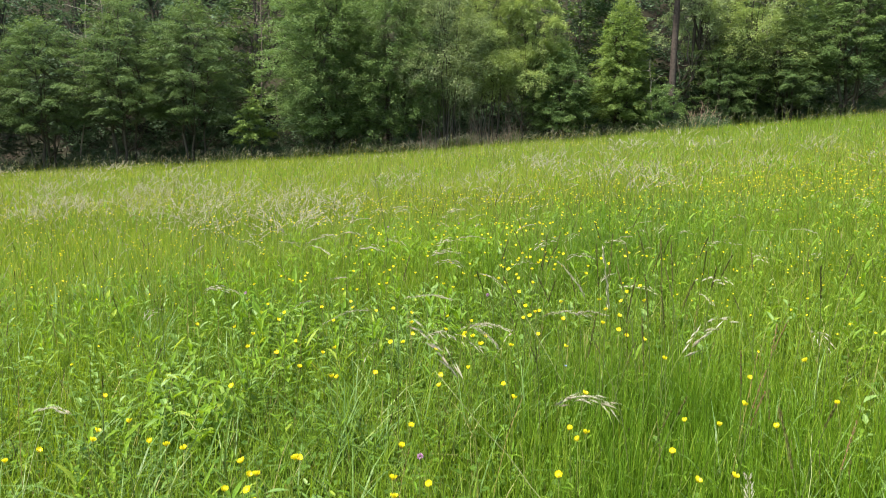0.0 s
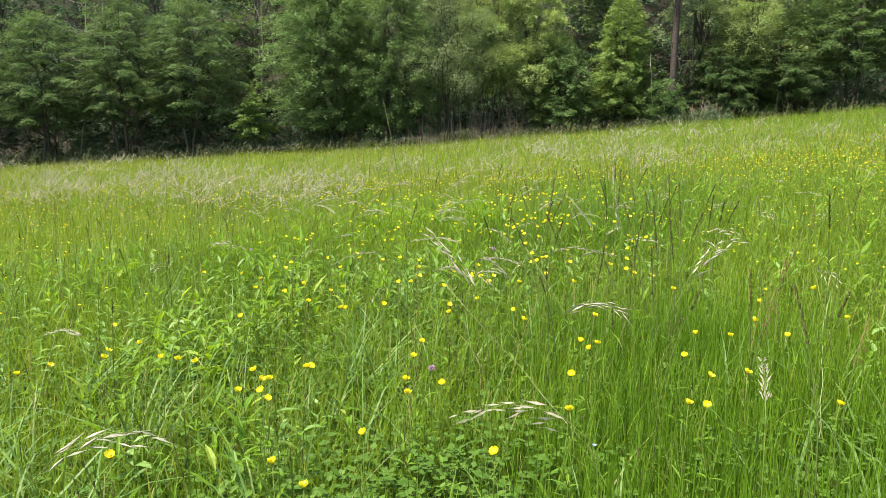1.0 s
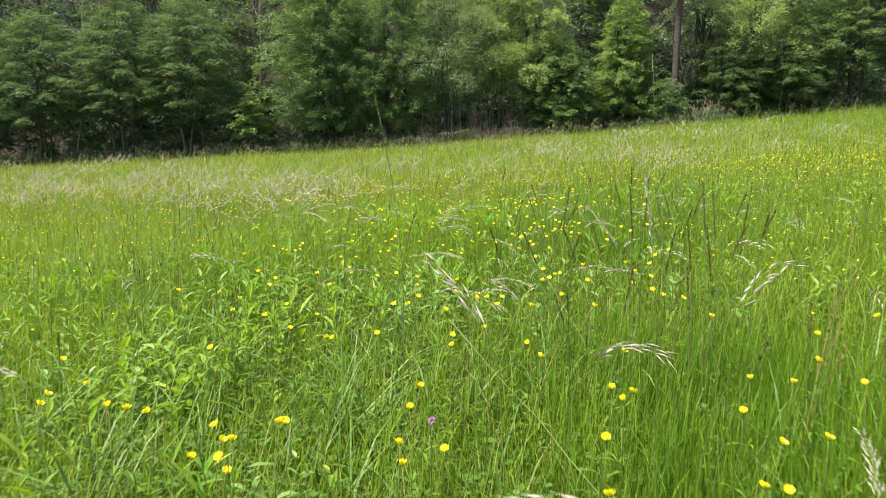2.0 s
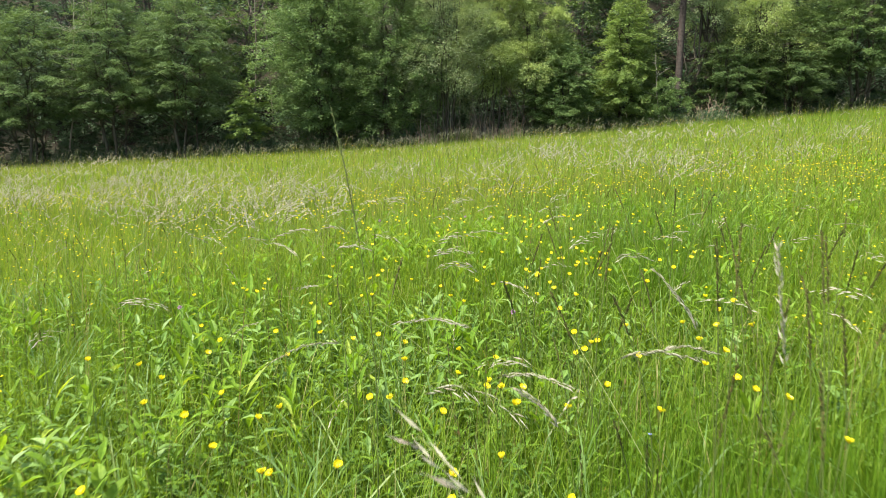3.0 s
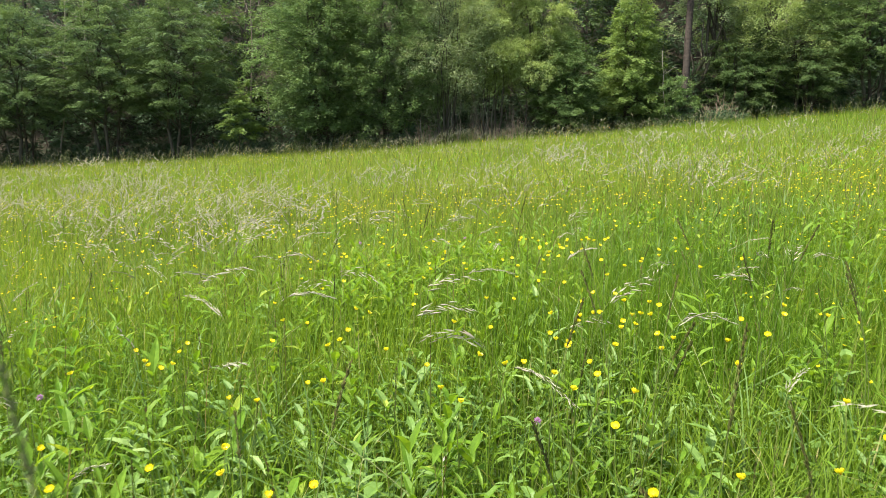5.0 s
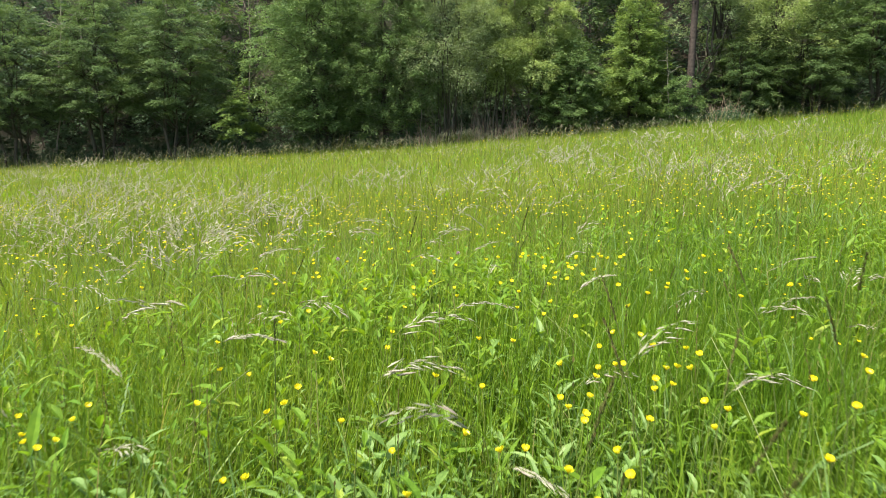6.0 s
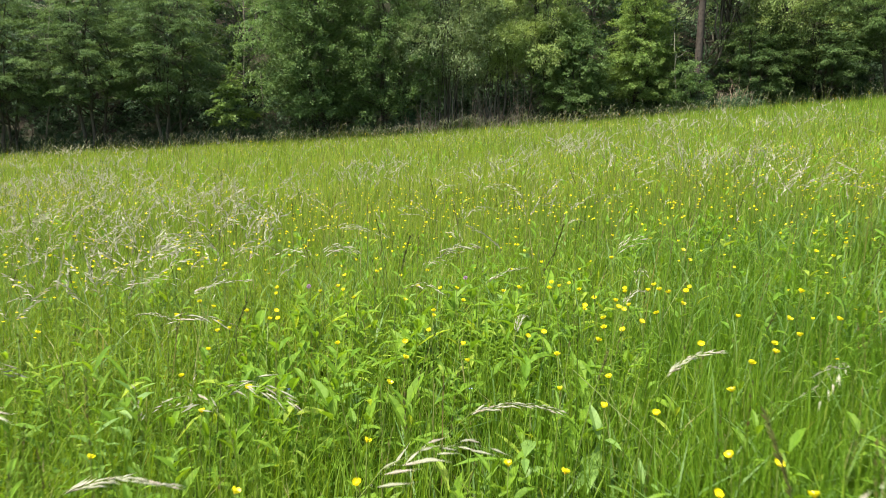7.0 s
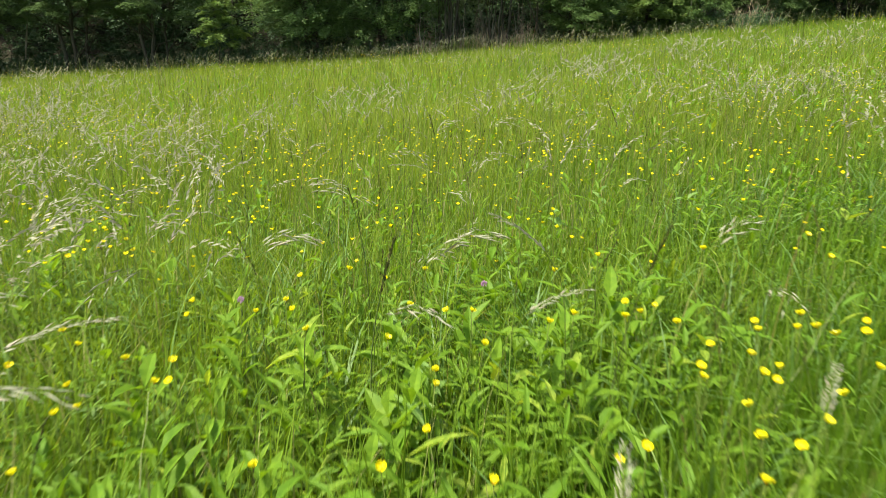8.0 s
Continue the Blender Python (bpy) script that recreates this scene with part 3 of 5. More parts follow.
# ---- seeding grasses as a mass ----
def culms(rng, p, tall, pile, kind, thick, heads, size):
    """Thin stalks with a seed head: kind 1 pale and nodding, kind 2 a dark upright spike."""
    n = len(p)
    height = tall * rng.uniform(0.7, 1.12, n)
    yaw = rng.normal(0.4, 1.9, n)
    out = np.stack([np.cos(yaw), np.sin(yaw), np.zeros(n)], 1)
    lean, nod = rng.uniform(0.0, 0.16, n), (rng.uniform(0.10, 0.6, n) if kind == 1 else rng.uniform(0, 0.12, n))

    def at(s):
        q = p + out * (height * (lean * s + nod * np.clip(s - 0.55, 0, 1) ** 1.6 * 2))[:, None]
        q[:, 2] += height * (s - nod * 1.3 * np.clip(s - 0.7, 0, 1) ** 1.3)
        return q

    side = np.stack([-np.sin(yaw + 0.7), np.cos(yaw + 0.7), np.zeros(n)], 1) * thick / 2
    rows = []
    for s in (0.0, 0.5, 0.78, 1.0):
        c = at(s)
        rows += [c - side, c + side]
    pile.each(np.stack(rows, 1), [(0, 1, 3), (0, 3, 2), (2, 3, 5), (2, 5, 4), (4, 5, 7), (4, 7, 6)], 0)
    for k in range(heads):
        s = 0.74 + 0.26 * (k + 0.5) / heads
        base = at(s)
        way = at(min(s + 0.05, 1.02)) - base
        way = unit(unit(way) + rng.normal(0, 0.28 if kind == 1 else 0.12, (n, 3)) + (np.array([0, 0, -0.25]) if kind == 1 else 0))
        sd = unit(np.cross(way, rng.normal(0, 1, (n, 3))))
        L = size * rng.uniform(0.7, 1.2, n)
        v, t = flat_leaves(base, way, sd, L, L * (0.26 if kind == 1 else 0.36))
        pile.each(v, t, kind)


def pale_share(p):
    s = 0.04 + 0.16 * waves(p, 0.35, 0.5, 2.2)
    for x, y, rx, ry in ((-2.3, 9.2, 1.9, 2.4), (-4.8, 11.5, 2.5, 3.5), (-9, 19, 5, 5), (0.8, 13, 1.5, 2.5), (3.5, 14, 2, 2), (6.5, 22, 3, 3)):
        s = s + 0.8 * np.exp(-((p[:, 0] - x) / rx) ** 2 - ((p[:, 1] - y) / ry) ** 2)
    return np.clip(s, 0, 1)


seeds = Pile()
for count, y0, y1, thick, heads, size, tall in ((650, 1.6, 7.0, 0.002, 9, 0.018, 0.56), (2600, 7.0, 13, 0.0022, 10, 0.020, 0.58), (2800, 13, 22, 0.0035, 7, 0.030, 0.56), (3000, 22, 39.3, 0.005, 5, 0.042, 0.54)):
    p = scatter(rng, count, y0, y1)
    pick = rng.uniform(0, 1, len(p)) < pale_share(p) * 0.8
    culms(rng, p[pick], tall, seeds, 1, thick, heads, size)
    rest = p[~pick]
    if y0 > 6:
        rest = rest[rng.uniform(0, 1, len(rest)) < 0.55]
    culms(rng, rest, tall * 0.98, seeds, 2, thick, heads, size * 0.8)
for x, y, sx, sy, count in ((-2.9, 9.2, 0.6, 0.7, 140), (-5.2, 10.4, 0.7, 0.8, 140), (-3.2, 11.2, 0.8, 0.8, 140), (-1.2, 10.6, 0.8, 0.7, 110), (-6.4, 12.6, 0.9, 1.0, 140), (-1.3, 8.2, 0.35, 0.4, 55), (-5.2, 14, 1.1, 1.1, 160), (-8, 17, 1.6, 1.8, 160), (0.9, 13.5, 0.8, 1.2, 90), (2.8, 11.5, 0.6, 1.0, 60), (-1.0, 7.4, 0.4, 0.6, 40), (7.5, 21, 2.5, 1.5, 80), (-15, 26, 3, 3, 150), (2.4, 8.6, 0.5, 0.7, 45), (4.6, 10.5, 0.8, 1.0, 60), (6.8, 14, 1.5, 1.6, 80), (3.4, 17, 1.2, 1.6, 70), (1.6, 9.6, 0.5, 0.8, 40)):
    # each patch is a handful of tufts
    knots = max(3, count // 14)
    kx, ky = rng.normal(x, sx, knots), rng.normal(y, sy, knots)
    pick = rng.integers(0, knots, count)
    wide = 0.07 + 0.008 * y
    px, py = kx[pick] + rng.normal(0, wide, count), ky[pick] + rng.normal(0, wide * 1.4, count)
    far_off = max(1.0, y / 12)
    culms(rng, np.stack([px, py, ground_z(px, py)], 1), 0.64, seeds, 1, 0.0024 * far_off, 14, 0.030 * far_off)
# a pale, taller fringe where the meadow meets the wood
fx = rng.uniform(-26, 28, 1900)
fx = np.concatenate([fx, rng.normal(1.0, 2.2, 320)])
fx = fx[(fx < 6) | (rng.uniform(0, 1, len(fx)) < 0.45)]
fy = edge_at(fx) - rng.uniform(0.0, 1.0, len(fx)) ** 1.5 * 3.0
lumps = 0.78 + 0.24 * np.sin(fx * 1.7) * np.sin(fx * 0.61 + 1) + rng.normal(0, 0.10, len(fx))
culms(rng, np.stack([fx, fy, ground_z(fx, fy)], 1), lumps, seeds, 1, 0.008, 6, 0.06)
# dusty heads in bloom over the far rise
haze = np.random.default_rng(77)
p = scatter(haze, 5200, 20, 39.3)
p = p[haze.uniform(0, 1, len(p)) < 0.35 + 0.65 * waves(p, 0.3, 0.4, 1.1)]
culms(haze, p, 0.64, seeds, 1, 0.005, 5, 0.046)
p = scatter(haze, 1300, 7.5, 20)
p = p[haze.uniform(0, 1, len(p)) < np.clip(0.3 + 0.12 * p[:, 0], 0.15, 1)]
culms(haze, p, 0.62, seeds, 1, 0.003, 8, 0.028)
tagged(new("seeding_grasses", seeds.mesh("seeding_grasses", [M_CULM, M_WISP, M_SPIKE])), "tall thin seeding grasses with silvery and brownish heads", "grass", kind="stuff")

# ---- the wood's edge ----
def spray_leaves(rng, centres, radii, axis_xy, count, per, leaf, flat, reach, pile, out_bias=0.55):
    """Leaves on short twigs round the lobes of a crown; most twigs near the outside."""
    k = len(centres)
    nspray = max(1, count // per)
    pick = rng.choice(k, nspray, p=radii ** 2 / np.sum(radii ** 2))
    d = unit(rng.normal(0, 1, (nspray, 3)) + np.array([0, -0.35, 0.15]))
    away = centres[pick] - axis_xy
    away[:, 2] *= 0.4
    d = unit(d + out_bias * unit(away))
    r = radii[pick] * rng.uniform(0.2, 1.0, nspray) ** 0.33
    start = centres[pick] + d * r[:, None] * np.array([1, 1, 0.8])
    axis = unit(d * np.array([1, 1, 0.35]) + rng.normal(0, 0.30, (nspray, 3)) + np.array([0, 0, -0.05]))
    across = unit(np.cross(axis, np.array([0, 0, 1.0])))
    lift = np.cross(across, axis)
    s = rng.uniform(0, 1, (nspray, per))
    lat = rng.normal(0, 1, (nspray, per)) * (1.05 - 0.7 * s) * reach * 0.33
    ver = rng.normal(0, 1, (nspray, per)) * reach * 0.30 * (1 - flat)
    length = reach * rng.uniform(0.6, 1.3, (nspray, 1))
    pos = start[:, None] + axis[:, None] * (s * length)[..., None] + across[:, None] * lat[..., None] + lift[:, None] * ver[..., None]
    pos[..., 2] -= 0.30 * length * s ** 2
    pos = pos.reshape(-1, 3)
    n = len(pos)
    way = unit(np.repeat(axis, per, 0) + np.repeat(across, per, 0) * np.sign(lat.reshape(-1, 1)) * 0.8 + rng.normal(0, 0.35, (n, 3)) + np.array([0, 0, -0.15]))
    nor = unit(np.array([0, 0, 1.0]) * (0.4 + flat) + rng.normal(0, 0.40, (n, 3)))
    side = unit(np.cross(way, nor))
    L = leaf * rng.uniform(0.65, 1.25, n)
    W = side * (L * rng.uniform(0.26, 0.36, n))[:, None]
    skew = way * (L * rng.uniform(0.05, 0.35, n))[:, None]
    pile.each(np.stack([pos - W, pos + W + skew, pos + way * L[:, None]], 1), [(0, 1, 2)])
    return start


def bough_leaves(rng, origin, tip, count, leaf, plate, droop, pile, fingers=13):
    """One leafy bough: a fan of side sprays along its outer half, each a flat strip of leaves that droops at its end."""
    span = tip - origin
    L = float(np.linalg.norm(span))
    ahead = span / L
    across = unit(np.cross(ahead, np.array([0, 0, 1.0])))
    per = max(6, count // fingers)
    s0 = rng.uniform(0.25, 0.95, fingers)
    fan = rng.normal(0, 0.70, fingers) * (1.1 - 0.4 * s0)
    reach = (0.35 + 0.10 * L) * rng.uniform(0.7, 1.4, fingers) * (1.15 - 0.4 * s0)
    way = ahead * np.cos(fan)[:, None] + across * np.sin(fan)[:, None]
    base = origin + span * s0[:, None] + np.array([0, 0, 1.0]) * (0.10 * L * np.sin(np.pi * s0) + rng.normal(0, plate, fingers))[:, None]
    t = rng.uniform(0, 1, (fingers, per)) ** 0.8
    lat = rng.normal(0, 1, (fingers, per)) * (0.04 + 0.09 * (1 - t)) * (0.7 + 0.12 * L)
    flank = unit(np.cross(way, np.array([0, 0, 1.0])))
    pos = base[:, None] + way[:, None] * (t * reach[:, None])[..., None] + flank[:, None] * lat[..., None]
    pos[..., 2] -= droop * reach[:, None] * t ** 2
    pos[..., 2] += rng.normal(0, plate * 0.45, (fingers, per))
    pos = pos.reshape(-1, 3)
    n = len(pos)
    turn = unit(np.repeat(way, per, 0) + np.repeat(flank, per, 0) * np.sign(lat.reshape(-1, 1)) * 0.9 + rng.normal(0, 0.35, (n, 3)) + np.array([0, 0, -0.2]))
    nor = unit(np.array([0, 0, 1.0]) + 0.40 * ahead + rng.normal(0, 0.10 + 2.2 * plate, (n, 3)))
    side = unit(np.cross(turn, nor))
    size = leaf * rng.uniform(0.6, 1.25, n)
    W = side * (size * rng.uniform(0.26, 0.36, n))[:, None]
    skew = turn * (size * rng.uniform(0.05, 0.35, n))[:, None]
    pile.each(np.stack([pos - W, pos + W + skew, pos + turn * size[:, None]], 1), [(0, 1, 2)])


def bough_tree(name, label, category, x, y, high, rx, leafmat, seed, leaves=60000, boughs=120, stems=4, low=0.28, leaf=0.085, plate=0.055, droop=0.45, peak=0.42, top=0.12, foot=0.72, girth=0.10, group="", bark=None, lift=0.25):
    """A bush or tree of layered boughs: widest at its peak, drawn in below, with open shade under the lowest."""
    rng = np.random.default_rng(seed)
    bark = bark or M_BARK
    z0 = float(ground_z(x, y))
    thing = new(name)
    thing.location = (x, y, z0)
    tagged(thing, label, category, group)
    lines = []
    wood = Pile()
    for k in range(stems):
        a = k * 6.283 / stems + rng.uniform(0, 1)
        base = np.array([math.cos(a), math.sin(a), 0]) * (0.14 * rx if stems > 1 else 0)
        base[2] = float(ground_z(x + base[0], y + base[1])) - z0 - 0.08
        end = np.array([math.cos(a) * rx * 0.28, math.sin(a) * rx * 0.28, high * rng.uniform(0.8, 0.95)]) if stems > 1 else np.array([0, 0, high * 0.96])
        pts = curve(base, end, rng, 0.0, 9, 0.012)
        g = girth * rng.uniform(0.6, 1.0)
        wood.add(*tube(pts, np.linspace(g, g * 0.15, 9), 7))
        lines.append(pts)
    part("trunk", wood.mesh("trunk", [bark], True), thing)
    u = low + (1 - low) * (np.arange(boughs) + rng.uniform(0, 1, boughs)) / boughs
    over = np.clip((u - peak) / (1 - peak), 0, 1)
    under = np.clip((peak - u) / max(peak - low, 0.01), 0, 1)
    wide = np.where(u > peak, top + (1 - top) * np.clip(1 - over ** 1.6, 0, 1) ** 0.8, 1 - (1 - foot) * under ** 1.5)
    ang = np.arange(boughs) * 2.39996 + rng.uniform(-0.35, 0.35, boughs)
    # more boughs towards the open meadow
    ang = ang - 0.45 * np.cos(ang)
    swell = 1 + 0.16 * np.sin(2 * ang + seed) + 0.12 * np.sin(3 * ang + 2 * seed + 5 * u)
    length = rx * wide * swell * rng.uniform(0.72, 1.12, boughs)
    share = length ** 1.3
    share = share / share.sum()
    crown = Pile()
    for i in range(boughs):
        line = lines[i % stems]
        root = line[min(7, max(1, int((u[i] - 0.08) * 9)))].copy()
        out = np.array([math.cos(ang[i]), math.sin(ang[i]), 0])
        end = np.array([0, 0, u[i] * high]) + out * length[i]
        end[2] += lift * length[i] * (u[i] - 0.35) + rng.normal(0, 0.10)
        root[2] = min(root[2], end[2] + 0.1)
        bough_leaves(rng, root * np.array([0.6, 0.6, 0.35]) + np.array([0, 0, 0.65 * end[2]]), end, int(leaves * share[i]), leaf, plate, droop, crown, 16 if plate < 0.06 else 13)
        if i % 5 == 0:
            v, t = tube(curve(root, root + (end - root) * 0.8, rng, 0.06, 5, 0.03), np.linspace(girth * 0.36, girth * 0.06, 5), 5)
            part("limb", mesh_of("limb", v, t, [bark], True), thing)
    part("crown", crown.mesh("crown", [leafmat]), thing)
    return thing


def tree(name, label, category, x, y, high, rx, leafmat, seed, leaves=30000, stems=3, low=0.12, leaf=0.104, flat=0.95, reach=0.95, peak=0.45, bark=None, girth=0.10, lobes=None, group="", lean=0.0, twigs=0, per=70, crook=0.018):
    """A tree or tall bush: stems, limbs to the lobes of the crown, and a crown of leafy sprays."""
    rng = np.random.default_rng(seed)
    bark = bark or M_BARK
    z0 = float(ground_z(x, y))
    thing = new(name)
    thing.location = (x, y, z0)
    tagged(thing, label, category, group)
    k = lobes or int(9 + high * 1.3)
    u = low + (1 - low) * (np.arange(k) + rng.uniform(0.1, 0.9, k)) / k
    prof = np.sqrt(np.clip(1 - ((u - peak) / (1.02 - min(peak, 0.9))) ** 2 * np.where(u > peak, 1, 0.35), 0.04, 1))
    ang = np.arange(k) * 2.4 + rng.uniform(0, 1.2, k)
    rad = rx * prof * rng.uniform(0.35, 0.72, k)
    R = rx * np.clip(prof, 0.35, 1) * rng.uniform(0.38, 0.58, k)
    c = np.stack([np.cos(ang) * rad + lean * u * high, np.sin(ang) * rad * 0.85, u * high - 0.15 * R], 1)
    c[:, 2] = np.maximum(c[:, 2], R * 0.55 + 0.15)
    wood = Pile()
    tips = []
    for s in range(stems):
        a = s * 6.283 / stems + rng.uniform(0, 1)
        foot = np.array([math.cos(a), math.sin(a), 0]) * (0.16 * rx if stems > 1 else 0)
        foot[2] = float(ground_z(x + foot[0], y + foot[1])) - z0 - 0.08
        tip = np.array([math.cos(a) * rx * 0.25 + lean * high, math.sin(a) * rx * 0.25, high * rng.uniform(0.75, 0.95)]) if stems > 1 else np.array([lean * high, 0, high * 0.95])
        pts = curve(foot, tip, rng, 0.0, 7, crook)
        g = girth * (1 if stems == 1 else rng.uniform(0.55, 1.0))
        wood.add(*tube(pts, np.linspace(g, g * 0.18, 7), 7))
        tips.append(pts)
    part("trunk", wood.mesh("trunk", [bark], True), thing)
    for i in range(k if girth > 0.02 and y < 50 else 0):
        pts = tips[i % stems]
        j = min(5, max(1, int(u[i] * 5)))
        v, t = tube(curve(pts[j], c[i], rng, 0.08, 5, 0.04), np.linspace(girth * 0.42, girth * 0.10, 5), 5)
        part("limb", mesh_of("limb", v, t, [bark], True), thing)
    crown = Pile()
    start = spray_leaves(rng, c, R, np.array([lean * high * 0.5, 0, 0.5 * high]), leaves, per, leaf, flat, reach, crown)
    if twigs:
        fine = Pile()
        for i in rng.choice(len(start), min(len(start), twigs), replace=False):
            j = int(np.argmin(np.linalg.norm(c - start[i], axis=1)))
            fine.add(*tube(curve(c[j], start[i], rng, 0.02, 3, 0.05), np.linspace(0.018, 0.006, 3), 3))
        tagged(part("twig_growth", fine.mesh("twig_growth", [bark], True), thing), kind="stuff")
    part("crown", crown.mesh("crown", [leafmat]), thing)
    return thing


ROW = "hornbeam bushes"
# this end bush is added past the view's left side, for the light
bough_tree("hornbeam_bush", "hornbeam bush added beyond the side of the view, closing the row", "bush", -25.6, 38.4, 8.2, 3.5, M_LEAF_HORN, 37, 40000, 90, leaf=0.12, group=ROW)
bough_tree("hornbeam_bush", "dense hornbeam bush with layered dark green sprays at the meadow edge", "bush", -21.0, 38.6, 7.9, 3.5, M_LEAF_HORN, 21, 78000, 190, group=ROW)
bough_tree("hornbeam_bush", "broad hornbeam bush with yellowish green top and dark foot", "bush", -16.8, 38.9, 8.7, 3.5, M_LEAF_HORN, 22, 82000, 200, group=ROW)
bough_tree("hornbeam_bush", "rounded hornbeam bush with drooping layered sprays over dark shade", "bush", -12.9, 38.4, 8.2, 3.4, M_LEAF_HORN, 23, 84000, 200, peak=0.5, group=ROW)
bough_tree("young_maple", "small light green maple sapling at the wood's edge", "sapling", -9.4, 36.7, 3.3, 1.15, M_LEAF_BRIGHT, 24, 8000, 26, 2, 0.30, 0.11, 0.06, 0.4, girth=0.03)
bough_tree("hazel_bush", "large fresh green hazel bush with dense rounded crown", "bush", -6.0, 38.9, 9.4, 3.3, M_LEAF_GREEN, 25, 108000, 280, 6, 0.14, 0.10, 0.15, 0.35, 0.46, 0.12, 0.75)
bough_tree("hazel_bush", "smaller mid green hazel bush filling the crown's side", "bush", -2.6, 38.9, 9.4, 2.7, M_LEAF_GREEN, 26, 80000, 220, 5, 0.12, 0.09, 0.18, 0.35, 0.4, 0.12, 0.75)
tree("willow_bush", "tall greyish willow with many thin bare stems and airy leaves", "willow", 0.2, 39.2, 9.6, 2.6, M_LEAF_GREY, 27, 64000, 10, 0.30, leaf=0.085, flat=0.35, reach=0.5, per=24, girth=0.055, twigs=260)
tree("willow_bush", "airy greyish willow with thin upright stems in dry undergrowth", "willow", 2.4, 39.2, 9.0, 2.0, M_LEAF_PALE, 28, 40000, 9, 0.40, leaf=0.085, flat=0.35, reach=0.5, per=24, girth=0.05, twigs=240)
bough_tree("maple_bush", "fresh green young maple bush, rounded, at the meadow edge", "bush", 5.9, 38.6, 4.7, 2.0, M_LEAF_GREEN, 29, 42000, 130, 4, 0.16, 0.10, 0.08, 0.4, 0.5, 0.15, 0.8)
tree("light_tree", "pale yellowish green tree behind the maple bush", "tree", 4.4, 39.2, 8.8, 2.0, M_LEAF_PALE, 30, 56000, 2, 0.32, leaf=0.09, flat=0.45, reach=0.5, girth=0.09)
bough_tree("maple_bush", "upright bright green maple bush with lit leafy top", "bush", 9.5, 39.3, 6.8, 2.0, M_LEAF_BRIGHT, 31, 56000, 180, 3, 0.12, 0.10, 0.10, 0.4, 0.3, 0.12, 0.85)
tree("low_bush", "small rounded mid green bush at the tall trunk's foot", "bush", 11.2, 38.0, 2.5, 1.1, M_LEAF_GREEN, 32, 14000, 3, 0.04, leaf=0.09, flat=0.4, reach=0.3, girth=0.03)
tree("elder_tree", "dark crooked tree with curved limbs behind the tall trunk", "tree", 13.7, 40.0, 9.0, 2.2, M_LEAF_GREY, 33, 16000, 4, 0.55, leaf=0.10, flat=0.4, reach=0.5, girth=0.12, crook=0.06)
bough_tree("hornbeam_bush", "dark green hornbeam bush in the shade of its neighbours", "bush", 14.6, 39.0, 4.6, 2.0, M_LEAF_HORN, 34, 40000, 130, 4, 0.12, group=ROW)
tree("sallow_tree", "grey green feathery sallow rising behind the hornbeams", "tree", 16.4, 39.8, 9.6, 2.8, M_LEAF_PALE, 39, 46000, 3, 0.3, leaf=0.095, flat=0.5, reach=0.7, girth=0.08, twigs=160)
bough_tree("hornbeam_bush", "low hornbeam bush with deep shade under its boughs", "bush", 17.6, 38.4, 5.2, 2.3, M_LEAF_HORN, 40, 46000, 150, 4, 0.18, group=ROW)
bough_tree("hornbeam_bush", "tall spreading hornbeam bush with light green upper sprays", "bush", 20.8, 38.2, 8.6, 3.0, M_LEAF_GREEN, 35, 84000, 200, 4, 0.24, group=ROW)
bough_tree("hornbeam_bush", "broad hornbeam bush with deep shade under low boughs", "bush", 24.8, 37.6, 8.6, 3.0, M_LEAF_HORN, 36, 50000, 120, 4, 0.22, leaf=0.11, group=ROW)
# another unseen end bush, added past the right side for the light
bough_tree("hornbeam_bush", "hornbeam bush added beyond the side of the view, closing the row", "bush", 29.0, 36.8, 8.6, 3.2, M_LEAF_HORN, 38, 30000, 80, 3, 0.22, leaf=0.14, group=ROW)


# the tall bare trunk
def tall_trunk(x, y, high, girth, label, seed, name="tall_pine"):
    rng = np.random.default_rng(seed)
    thing = new(name)
    z0 = float(ground_z(x, y))
    thing.location = (x, y, z0)
    tagged(thing, label, "tree")
    w = Pile()
    pts = np.stack([np.linspace(0, 0.25, 9) + rng.normal(0, 0.02, 9), rng.normal(0, 0.02, 9), np.linspace(-0.2, high, 9)], 1)
    r = np.linspace(girth, girth * 0.45, 9)
    r[0] *= 1.35
    w.add(*tube(pts, r, 12))
    part("trunk", w.mesh("trunk", [M_PINE], True), thing)
    crown = Pile()
    ends, size = [], []
    for i in range(26):
        h = rng.uniform(0.55, 0.99) * high
        a = rng.uniform(0, 6.283)
        L = rng.uniform(1.2, 2.6) * (1.25 - h / high)
        e = np.array([math.cos(a) * L, math.sin(a) * L, h + 0.1 * L])
        v, t = tube(curve([0.25 * h / high, 0, h], e, rng, 0.05, 4, 0.03), np.linspace(0.05, 0.012, 4), 5)
        part("limb", mesh_of("limb", v, t, [M_PINE], True), thing)
        ends.append(e * np.array([0.75, 0.75, 1]))
        size.append(0.8)
    for i in range(14):
        h = rng.uniform(0.15, 0.5) * high
        a = rng.uniform(0, 6.283)
        e = np.array([math.cos(a) * 0.7, math.sin(a) * 0.7, h - 0.1])
        v, t = tube(curve([0.25 * h / high, 0, h], e, rng, 0.05, 4, 0.05), np.linspace(0.022, 0.006, 4), 4)
        part("dead_twig", mesh_of("dead_twig", v, t, [M_PINE], True), thing)
    spray_leaves(rng, np.array(ends), np.array(size), np.array([0, 0, high * 0.7]), 16000, 16, 0.16, 0.5, 0.5, crown)
    part("crown", crown.mesh("crown", [M_LEAF_DARK]), thing)
    return thing


tall_trunk(11.85, 38.7, 17.0, 0.19, "tall straight pine with bare greyish brown trunk", 41)


